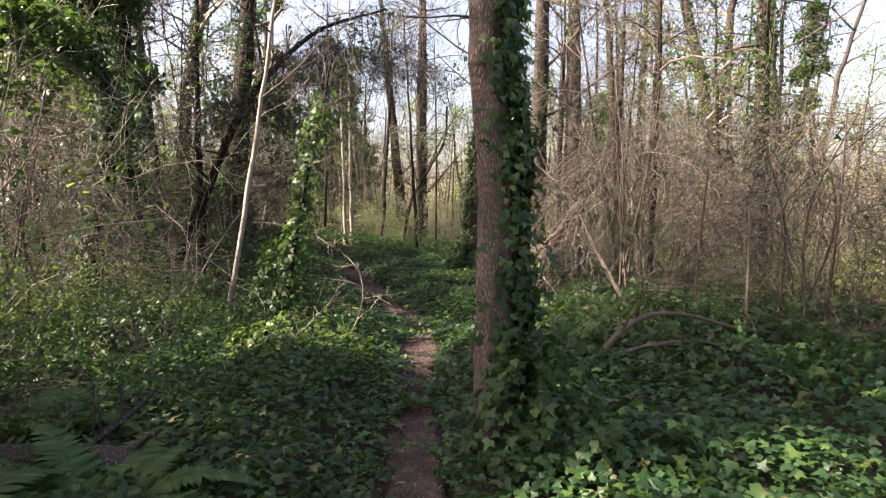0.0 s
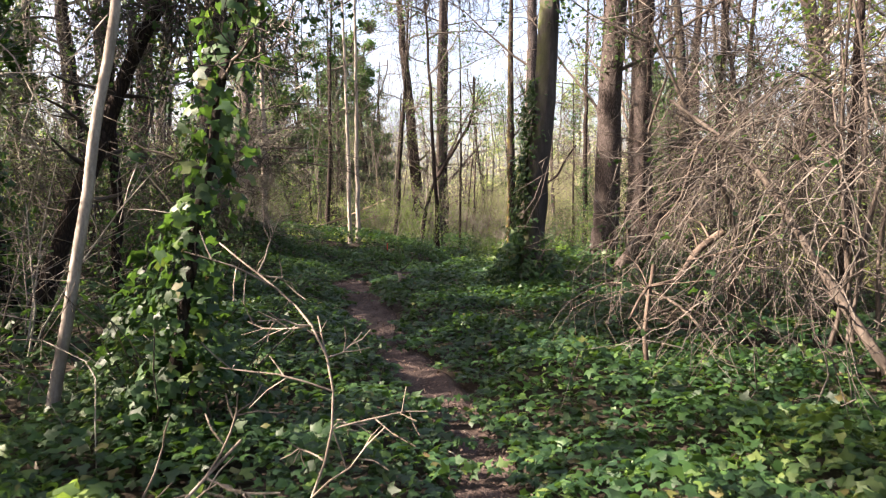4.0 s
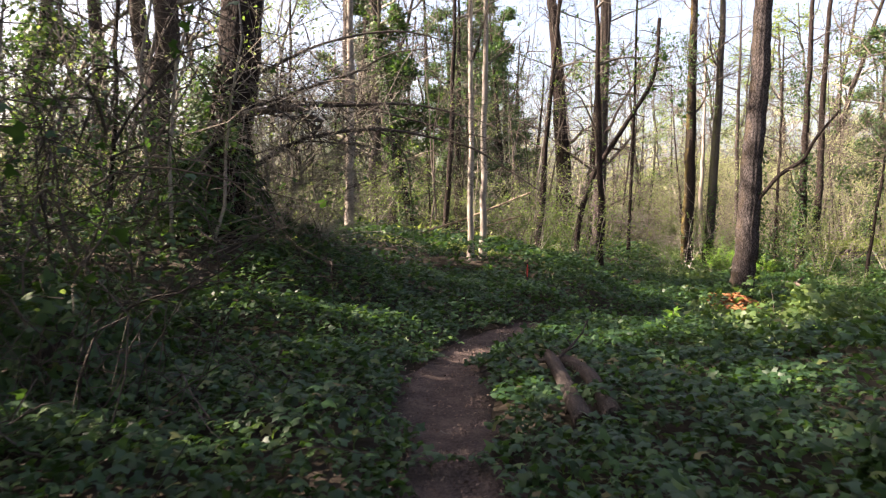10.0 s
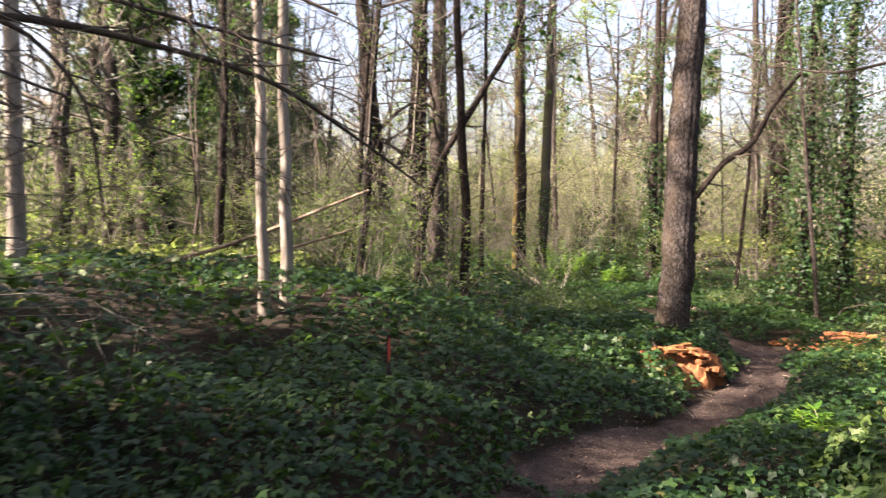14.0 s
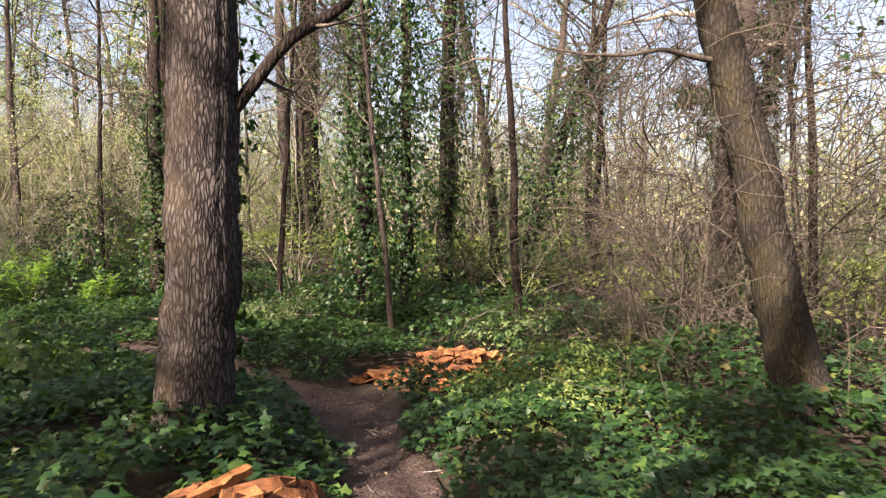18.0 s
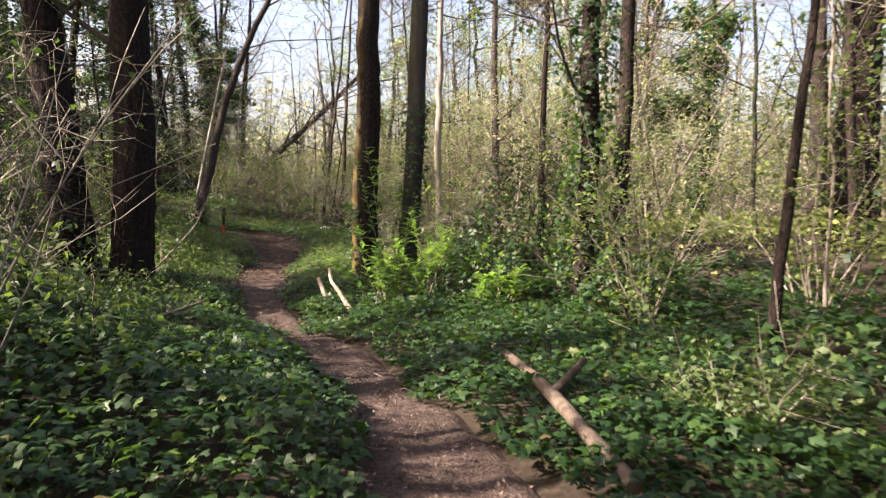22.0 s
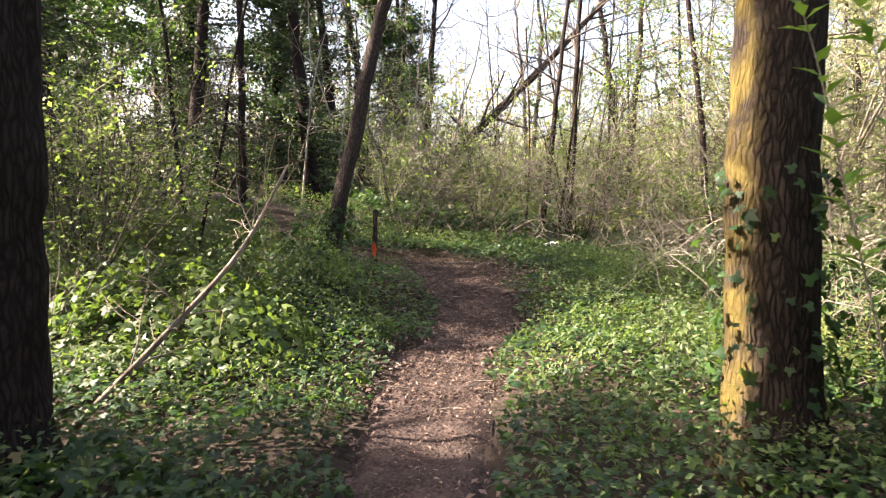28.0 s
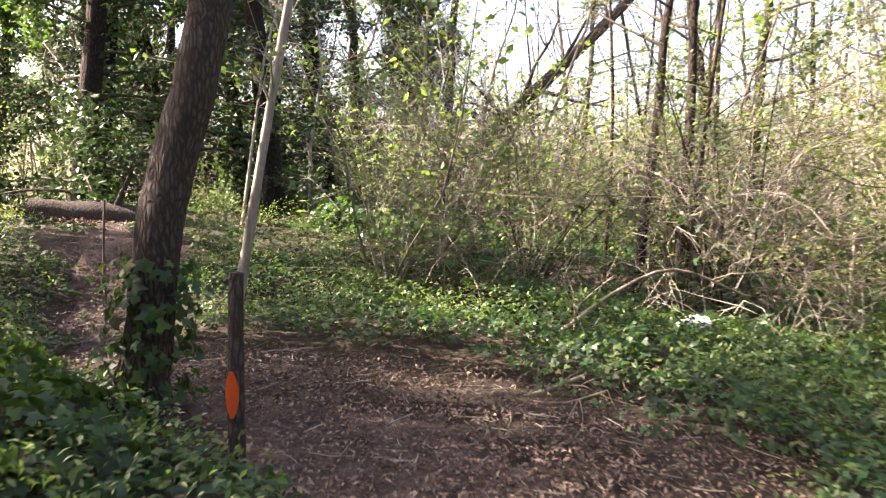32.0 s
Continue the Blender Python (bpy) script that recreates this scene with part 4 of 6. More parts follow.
def vine_curtain(x, y, w, h, n, seed, label, ratio=1.0, leafy=0, base=0.0):
    """A dome of dead vines over a few stems, its strands falling in curtains."""
    g = np.random.default_rng(seed)
    top = thing("vine_thicket", x, y, z1(x, y), label, "thicket", "vine thickets")
    if not base:
        for k in range(5):
            th, u = g.uniform(0, 6.28), g.uniform(0.1, 0.8)
            e = (w * u * math.cos(th), w * ratio * u * math.sin(th), h * math.sqrt(1 - u * u))
            a = Acc()
            mid = (e[0] * 0.3 + g.normal(0, 0.2), e[1] * 0.3 + g.normal(0, 0.2), e[2] * 0.55)
            line = smooth_line([(g.normal(0, 0.2), g.normal(0, 0.2), -0.1), mid, e], 0.25)
            tube(a, line, np.linspace(0.022, 0.008, len(line)), 5, cap=False)
            part("stem", a, M_TWIG, top)
    lay = (M_VINE, M_VINE, M_TWIG, M_TWIG, M_VINE)
    spots = []
    for m in lay:
        a = Acc()
        for k in range(n // len(lay)):
            th, u = g.uniform(0, 6.28), math.sqrt(g.uniform(0, 1))
            hz = base + h * math.sqrt(max(0.03, 1 - u * u)) * (0.82 + 0.18 * math.sin(3 * th + seed)) * g.uniform(0.75, 1.05)
            p = (w * u * math.cos(th), w * ratio * u * math.sin(th), hz)
            d = (math.cos(th) * g.uniform(0, 1.2), math.sin(th) * g.uniform(0, 1.2), g.uniform(-0.5, 0.6))
            line = wander(p, d, g.uniform(0.4, 1.0) * max(1.0, h * 0.6), 9, 0.3, -0.24, g)
            line[:, 2] = np.maximum(line[:, 2], 0.02)
            tube(a, line, np.linspace(g.uniform(0.003, 0.007), 0.002, 9), 3, cap=False)
            spots.append(line[1:])
            for _ in range(4):
                tube(a, wander(line[g.integers(1, 9)], g.normal(0, 1, 3), g.uniform(0.1, 0.45), 3, 0.4, -0.2, g), [0.0035, 0.003, 0.002], 3, cap=False)
        part("vine", a, m, top, kind="stuff")
    if leafy:
        pts = np.vstack(spots)
        pick = pts[g.integers(0, len(pts), leafy)] + g.normal(0, 0.06, (leafy, 3))
        a = Acc()
        leaves(a, pick, np.tile([0, 0, 1.0], (leafy, 1)), g.uniform(0.04, 0.08, leafy), "ivy", g, 0.7)
        part("foliage", a, M_IVY, top)
    return top


def fern(x, y, size, fronds, seed, label):
    """Fronds that arch out from one crown, each with two rows of narrow leaflets."""
    g = np.random.default_rng(seed)
    top = thing("fern", x, y, z1(x, y), label, "fern", "ferns by the trail")
    for k in range(fronds):
        th = 6.28 * (k + g.uniform(0, 0.6)) / fronds
        L = size * g.uniform(0.7, 1.15)
        line = wander((0, 0, 0.02), (math.cos(th) * 0.6, math.sin(th) * 0.6, 1.0), L, 14, 0.03, -0.13, g)
        a = Acc()
        tube(a, line, np.linspace(0.005, 0.0015, 14), 4, cap=False)
        st = part("frond", a, M_FERN, top)
        t = np.gradient(line, axis=0)
        t /= np.linalg.norm(t, axis=1, keepdims=True)
        side = np.cross(t, [0, 0, 1.0])
        side /= np.linalg.norm(side, axis=1, keepdims=True)
        b = Acc()
        u = np.linspace(0.12, 0.99, 46) * 12.99
        i = u.astype(int)
        pos = line[i] + (line[i + 1] - line[i]) * (u - i)[:, None]
        ln = 0.2 * size * np.sin(np.clip(u / 13, 0, 1) ** 0.6 * 2.7 + 0.35)
        for sgn in (-1, 1):
            out = side[i] * sgn + t[i] * 0.35 + g.normal(0, 0.08, (46, 3)) - [0, 0, 0.1]
            out /= np.linalg.norm(out, axis=1, keepdims=True)
            wide = t[i] * (0.011 * size + 0.004)
            v = np.stack([pos - wide, pos + wide, pos + out * ln[:, None] * 0.6 + wide * 0.8, pos + out * ln[:, None], pos + out * ln[:, None] * 0.6 - wide * 0.8], 1)
            f = np.array([(0, 1, 2), (0, 2, 4), (4, 2, 3)])[None] + (np.arange(46) * 5)[:, None, None]
            b.add(v.reshape(-1, 3), f.reshape(-1, 3))
        part("leaflet", b, M_FERN, st, kind="stuff")
    return top


def mound(x, y, w, h, n, seed, label, material=None, size=0.07, shape="ivy", ratio=1.0, name="ivy_mound", category="ivy", stalk=True):
    """A heap of leaves on hidden stems."""
    g = np.random.default_rng(seed)
    top = thing(name, x, y, z1(x, y), label, category)
    u, th = g.uniform(0, 1, n) ** 0.5, g.uniform(0, 6.28, n)
    env = h * np.sqrt(np.clip(1 - u**2, 0.02, 1)) * (0.75 + 0.25 * np.sin(3 * th + seed) + 0.2 * np.sin(7 * th))
    px, py = w * u * np.cos(th), w * ratio * u * np.sin(th)
    rel = zg(px + x, py + y) - z1(x, y)
    pos = np.stack([px, py, rel + 0.04 + env * g.uniform(0.35, 1, n) ** 0.4], -1)
    out = np.stack([np.cos(th) * u, np.sin(th) * u, np.full(n, 0.9)], -1)
    a = Acc()
    leaves(a, pos, out, g.uniform(0.6, 1.3, n) * size, shape, g, 0.5)
    part("foliage", a, material or M_IVY, top)
    if stalk:
        a = Acc()
        for k in range(14):
            th = g.uniform(0, 6.28)
            tube(a, wander((g.normal(0, w * 0.2), g.normal(0, w * 0.2), -0.03), (math.cos(th), math.sin(th), 1.6), h * g.uniform(0.7, 1.1), 5, 0.15, -0.05, g), np.linspace(0.008, 0.003, 5), 4, cap=False)
        part("stem", a, M_TWIG, top, kind="stuff")
    return top


def bough_thing(name, line, r0, r1, label, material, seed=1, sides=10, twigs=0, category="branch", rough=0.05, twig_len=0.6, twigmat=None, knots=0):
    """A single limb or log along a line of world points, with side twigs."""
    g = np.random.default_rng(seed)
    p = smooth_line(line, 0.12)
    base = p[0].copy()
    top = thing(name, *base, label, category)
    a = Acc()
    rr = np.linspace(r0, r1, len(p))
    tube(a, p - base, rr * (1 + 0.06 * np.sin(np.arange(len(p)) * 0.5 + seed) + 0.03 * np.sin(np.arange(len(p)) * 1.3)), sides, rough, 0.012 if sides >= 12 else 0.0, seed)
    part("wood", a, material, top)
    if twigs:
        b = Acc()
        for k in range(twigs):
            i = g.integers(len(p) // 5, len(p) - 1)
            along = p[i + 1] - p[i]
            side = np.cross(along / np.linalg.norm(along), g.normal(0, 1, 3))
            boughs(b, p[i] - base, along / np.linalg.norm(along) * 0.6 + side, twig_len * g.uniform(0.5, 1.4), max(0.004, rr[i] * 0.4), 1, g, 4, 0.18, 0.0, 4)
        part("twig", b, twigmat or material, top, kind="stuff")
    return top


# start: ivy and thickets on both sides
vine_curtain(2.75, 10.2, 1.5, 3.6, 620, 101, "grey-brown curtain of dead hanging vines", 1.0, 260)
vine_curtain(4.4, 8.2, 1.6, 3.0, 520, 102, "brown curtain of dead hanging vines", 1.0, 260)
vine_curtain(-1.5, 11.2, 1.3, 0.8, 420, 335, "mass of dead vines hanging over an arching trunk", 0.5, 120, 3.6)
vine_curtain(-3.0, 11.4, 0.8, 0.7, 200, 336, "mass of dead vines and ivy on an arching trunk", 0.6, 320, 2.9)
vine_curtain(-5.2, 8.2, 1.5, 3.2, 420, 337, "pale tangle of dead hanging vines", 1.0, 250)
vine_curtain(-6.8, 12.6, 1.8, 3.4, 420, 338, "pale tangle of dead hanging vines", 1.0, 250)
vine_curtain(-7.9, 18.6, 1.5, 2.8, 240, 383, "dark heap of ivy over dead vines", 1.0, 3600)
vine_curtain(-9.0, 22.2, 1.7, 2.6, 240, 384, "dark heap of ivy over dead vines", 1.0, 3200)
vine_curtain(-7.0, 15.8, 1.2, 2.0, 200, 385, "dark heap of ivy over dead vines", 1.0, 2400)
fern(-1.7, 3.3, 0.95, 15, 340, "dark green fern with arching fronds")
fern(-1.45, 2.2, 0.85, 14, 341, "dark green fern with arching fronds")
fern(-2.3, 2.7, 1.05, 15, 342, "dark green fern with arching fronds")
fern(-2.6, 4.4, 0.9, 13, 343, "dark green fern with arching fronds")
bough_thing("rotten_log", [(-2.6, 3.75, 0.12), (-2.0, 3.7, 0.14), (-1.5, 3.72, 0.08)], 0.11, 0.09, "dark rotten log half hidden by ferns", M_BARK, 344, 14, 2, "log", rough=0.12)
bough_thing("fallen_branch", [(1.25, 6.0, 0.05), (1.6, 6.1, 0.42), (1.9, 6.2, 0.56), (2.3, 6.25, 0.54), (2.7, 6.3, 0.42), (3.3, 6.6, 0.3)], 0.03, 0.01, "dark dead branch arching over the ivy", M_TWIG, 345, 8, 9, twig_len=0.5)
bough_thing("fallen_branch", [(1.25, 6.0, 0.05), (1.7, 5.95, 0.3), (2.35, 6.0, 0.34), (2.8, 5.9, 0.14)], 0.022, 0.008, "dark dead branch arching over the ivy", M_TWIG, 346, 8, 6, twig_len=0.5)
bough_thing("dead_stick", [(2.55, 6.9, 0.0), (2.6, 6.95, 0.9), (2.68, 6.9, 1.9)], 0.016, 0.01, "tall tan dead stick before the thicket", M_STICK, 347, 8, 3, "stick", twig_len=0.3)
bough_thing("dead_stick", [(2.9, 6.6, 0.0), (3.05, 6.8, 0.7), (3.1, 6.9, 1.5)], 0.016, 0.01, "pale dead stick before the thicket", M_DEADWOOD, 348, 8, 3, "stick", twig_len=0.3)
mound(1.75, 6.6, 0.55, 0.75, 500, 349, "leafy green shrub in the ivy", M_BUSH, 0.1, "oval", name="bramble", category="shrub")
vine_tangle(3.5, 13.4, 1.3, 3.2, 150, 103, "brown thicket of dead vines and twigs", None, 150)
vine_curtain(6.2, 11.4, 1.9, 3.6, 480, 104, "brown thicket of dead hanging vines", 1.0, 260)
vine_curtain(6.4, 6.2, 1.9, 3.2, 480, 105, "brown thicket of dead hanging vines", 1.0, 260)
vine_tangle(-4.6, 8.6, 1.4, 2.8, 90, 106, "tangle of bare twigs and vines", M_TWIG_PALE_LIT, 500)
vine_tangle(-6.6, 12.2, 1.8, 3.4, 200, 107, "tangle of bare twigs and vines", M_TWIG_PALE_LIT, 500)
vine_tangle(-4.4, 5.4, 1.5, 2.6, 70, 108, "tangle of bare twigs and vines", M_TWIG_PALE_LIT, 700)
vine_tangle(-7.4, 6.6, 2.2, 3.8, 200, 109, "tangle of bare twigs and vines", M_TWIG_PALE_LIT, 500)
vine_tangle(-4.2, 14.6, 1.2, 2.2, 120, 110, "dark tangle of bare twigs", M_TWIG, 300)
mound(-2.0, 8.6, 0.5, 1.25, 800, 111, "tall mound of ivy beside the trail")
mound(-3.0, 6.7, 1.3, 0.9, 1500, 112, "leafy dark green bramble mound", M_IVY, 0.055, "oval", name="bramble", category="shrub")
mound(-2.7, 4.2, 1.2, 0.75, 1500, 113, "leafy dark green bramble mound", M_IVY, 0.06, "oval", name="bramble", category="shrub")
mound(-5.4, 6.9, 1.6, 1.6, 1800, 114, "leafy green bramble mound", M_BUSH, 0.08, "oval", name="bramble", category="shrub")
mound(-4.2, 5.7, 1.3, 1.5, 3000, 380, "tall leafy green bramble beside the trail", M_UNDER, 0.055, "oval", name="bramble", category="shrub")
mound(-3.5, 7.7, 1.0, 1.2, 2200, 381, "tall leafy green bramble beside the trail", M_BUSH, 0.055, "oval", name="bramble", category="shrub")
mound(2.7, 6.7, 1.3, 0.65, 1500, 115, "low dark mound of ivy")
mound(1.15, 3.9, 0.6, 0.45, 600, 116, "ivy heaped round a tree's foot")
mound(0.62, 4.42, 0.5, 0.85, 900, 117, "ivy heaped round a tree's foot", stalk=False)
mound(4.2, 5.2, 1.4, 0.6, 1300, 118, "low dark mound of ivy")
tree("tree", 6.6, 14.2, 0.17, 13, "tall tree trunk thick with climbing ivy", M_BARK_DARK, seed=37, ivy=1920, ivy_top=7, puff=0.18, ivy_size=0.065)
tree("tree", -4.7, 13.2, 0.065, 9, "dark slender tree hung with ivy", M_BARK_DARK, seed=38, ivy=1300, ivy_top=7.5, puff=0.2, low=3, ivy_size=0.06)
bough_thing("leaning_tree", [(-4.7, 11.4, 0.1), (-3.9, 11.3, 1.9), (-3.2, 11.25, 3.3), (-2.1, 11.2, 4.4), (-0.9, 11.2, 4.8)], 0.11, 0.014, "dark leaning trunk arching over the trail", M_BARK_DARK, 120, 14, 34, "trunk", twigmat=M_TWIG)
tree("ivy_clad_tree", -2.1, 8.4, 0.04, 3.4, "thin leaning stem overgrown with ivy", M_BARK_DARK, lean=(0.24, -0.02), ivy=620, ivy_top=2.9, puff=0.1, seed=121, limbs=5, low=1.6, limb_len=0.7, sides=12, rings=40, ivy_size=0.075)
bough_thing("dead_branch", [(-1.0, 7.0, 0.15), (-0.85, 7.15, 0.6), (-0.95, 7.3, 0.95), (-1.4, 7.6, 1.25)], 0.006, 0.003, "bare white forked dead branch", M_DEADWOOD, 122, 8, 12, twig_len=0.35)
bough_thing("dead_branch", [(-1.9, 6.2, 0.1), (-1.4, 6.3, 0.35), (-1.0, 6.6, 0.75)], 0.009, 0.004, "bare white dead branch in the ivy", M_DEADWOOD, 123, 8, 8, twig_len=0.3)


def hanging_ivy(x, y, z, length, n, seed, label):
    g = np.random.default_rng(seed)
    top = thing("hanging_ivy", x, y, z, label, "ivy", "hanging ivy")
    a, b = Acc(), Acc()
    for k in range(7):
        line = wander((g.normal(0, 0.25), g.normal(0, 0.25), 0), (g.normal(0, 0.2), g.normal(0, 0.2), -1), length * g.uniform(0.5, 1), 8, 0.12, -0.05, g)
        tube(a, line, np.linspace(0.008, 0.003, 8), 4, cap=False)
        pos = line[g.integers(0, 8, n // 7)] + g.normal(0, 0.07, (n // 7, 3))
        leaves(b, pos, np.tile([0.3, -0.5, 0.6], (n // 7, 1)), g.uniform(0.035, 0.075, n // 7), "ivy", g, 0.6)
    part("vine", a, M_TWIG, top)
    part("foliage", b, M_IVY, top)


hanging_ivy(-1.9, 11.2, 4.5, 2.0, 330, 130, "ivy strands hanging from an arching trunk")
hanging_ivy(-1.0, 11.2, 4.8, 1.5, 260, 131, "ivy strands hanging from an arching trunk")
hanging_ivy(-3.0, 11.25, 3.4, 1.6, 300, 132, "ivy strands hanging from an arching trunk")
hanging_ivy(-3.5, 12.3, 3.9, 2.3, 420, 133, "ivy strands hanging from a tree")
hanging_ivy(0.5, 33.4, 6.8, 2.2, 380, 134, "ivy clump hanging from a high branch")
hanging_ivy(4.6, 33.5, 5.4, 1.8, 330, 135, "ivy clump hanging from a high branch")

# second stretch: leaning log, dead sticks, arching boughs, cut logs
bough_thing("leaning_log", [(2.3, 16.7, 0.15), (2.85, 16.1, 1.1), (3.45, 15.4, 2.1)], 0.13, 0.1, "leaning broken brown log", M_BARK, 140, 16, 0, "log")
bough_thing("dead_stick", [(1.12, 10.05, -0.05), (1.06, 10.05, 0.4), (1.13, 10.08, 0.95)], 0.024, 0.014, "upright brown dead stick in the ivy", M_STICK, 141, 10, 4, "stick", twig_len=0.3)
bough_thing("dead_stick", [(0.9, 9.9, 0.55), (1.08, 10.05, 0.78), (1.3, 10.1, 0.82), (1.55, 10.3, 1.05), (1.75, 10.3, 1.2)], 0.008, 0.032, "broken brown rotten branch", M_STICK, 142, 8, 6, "stick")
bough_thing("dead_stick", [(1.9, 10.4, 0.02), (1.5, 10.6, 0.55), (1.0, 10.9, 0.72), (0.6, 11.3, 0.45)], 0.014, 0.006, "pale peeled stick over the ivy", M_DEADWOOD, 143, 8, 3, "stick", twig_len=0.25)
bough_thing("dead_branch", [(2.6, 9.2, 0.05), (2.2, 9.6, 0.9), (1.9, 10.1, 1.7), (1.4, 10.6, 2.3)], 0.04, 0.012, "dark dead branch leaning out of a thicket", M_TWIG, 144, 8, 6, twig_len=0.6)
bough_thing("dead_branch", [(2.3, 11.6, 0.1), (2.2, 11.2, 1.2), (1.7, 11.0, 2.2), (1.3, 10.9, 3.0)], 0.035, 0.01, "dark dead branch leaning out of a thicket", M_TWIG, 145, 8, 6, twig_len=0.6)
bough_thing("log", [(-1.22, 15.45, 0.22), (-1.4, 16.4, 0.25), (-1.55, 17.3, 0.2)], 0.06, 0.05, "short weathered log beside the trail", M_BARK, 146, 14, 3, "log")
bough_thing("log", [(-1.05, 15.6, 0.22), (-1.2, 16.5, 0.24), (-1.4, 17.2, 0.18)], 0.06, 0.05, "short dark log beside the trail", M_BARK, 147, 14, 0, "log")
ARCHES = [(((-6.1, 20.0, 1.7), (-5.4, 20.5, 2.28), (-4.8, 20.6, 2.44), (-4.1, 20.7, 2.49), (-3.45, 20.8, 2.39), (-2.9, 21.0, 2.25), (-2.4, 21.3, 1.95), (-2.0, 21.6, 1.68)), 0.034),
          (((-6.2, 20.4, 2.88), (-5.52, 20.4, 2.82), (-4.66, 20.4, 2.79), (-3.65, 20.4, 2.79), (-2.86, 20.4, 2.61), (-2.5, 20.4, 2.48)), 0.028),
          (((-6.0, 20.2, 2.7), (-5.06, 20.2, 3.0), (-4.34, 20.2, 3.2), (-3.88, 20.2, 3.42), (-3.3, 20.3, 3.5)), 0.026),
          (((-6.0, 20.5, 2.9), (-4.84, 20.8, 2.88), (-4.26, 20.8, 2.77), (-3.21, 20.8, 2.5), (-2.51, 20.8, 2.34)), 0.022),
          (((-5.8, 20.1, 2.1), (-5.15, 20.3, 2.29), (-4.26, 20.3, 2.23), (-3.7, 20.3, 2.05)), 0.014),
          (((-4.2, 20.65, 2.47), (-4.0, 20.6, 2.38), (-3.75, 20.6, 2.07), (-3.67, 20.6, 1.5)), 0.014),
          (((-6.0, 19.8, 2.6), (-5.11, 20.0, 2.7), (-4.94, 20.0, 2.6), (-4.74, 20.0, 2.53), (-4.88, 20.0, 2.36)), 0.05),
          (((-5.9, 20.3, 3.2), (-4.9, 20.6, 3.7), (-3.9, 21.0, 3.9), (-3.0, 21.5, 3.7)), 0.025)]
for n, (line, thick) in enumerate(ARCHES):
    bough_thing("arching_branch", line, thick, 0.007 if n != 6 else 0.03, "long bare branch arching low over the ivy", M_TWIG, 150 + n, 8, 30 if n < 4 else 10, twig_len=0.8)
for n, (x, y, r) in enumerate([(-5.75, 20.4, 1.0), (-5.2, 20.1, 0.7), (-5.4, 21.0, 0.9)]):
    vine_tangle(x, y, r, 2.2, 120, 158 + n, "fan of bare twigs at a trunk's foot", M_TWIG_PALE_LIT, 60, -0.03)
mound(-6.1, 19.7, 0.75, 1.9, 1900, 160, "ivy heaped round a tree's foot")
mound(0.6, 14.75, 0.6, 0.95, 1300, 161, "ivy heaped round a tree's foot")
bough_thing("fallen_branch", [(-5.3, 25.2, 0.7), (-3.9, 24.9, 1.1), (-2.4, 24.6, 1.7)], 0.03, 0.014, "pale fallen branch leaning in the brush", M_LOG, 162, 8, 4)
bough_thing("fallen_branch", [(-5.0, 25.6, 0.7), (-3.6, 25.2, 0.95), (-2.6, 24.9, 1.25)], 0.024, 0.012, "pale fallen branch leaning in the brush", M_LOG, 163, 8, 3)
bough_thing("crooked_stem", [(-1.65, 28.5, -0.1), (-1.55, 28.6, 1.1), (-1.25, 28.7, 2.2), (-0.55, 28.8, 3.4), (0.1, 28.9, 4.6), (0.2, 29, 6.0)], 0.075, 0.04, "crooked dark young tree stem", M_BARK_DARK, 164, 12, 10, "tree")


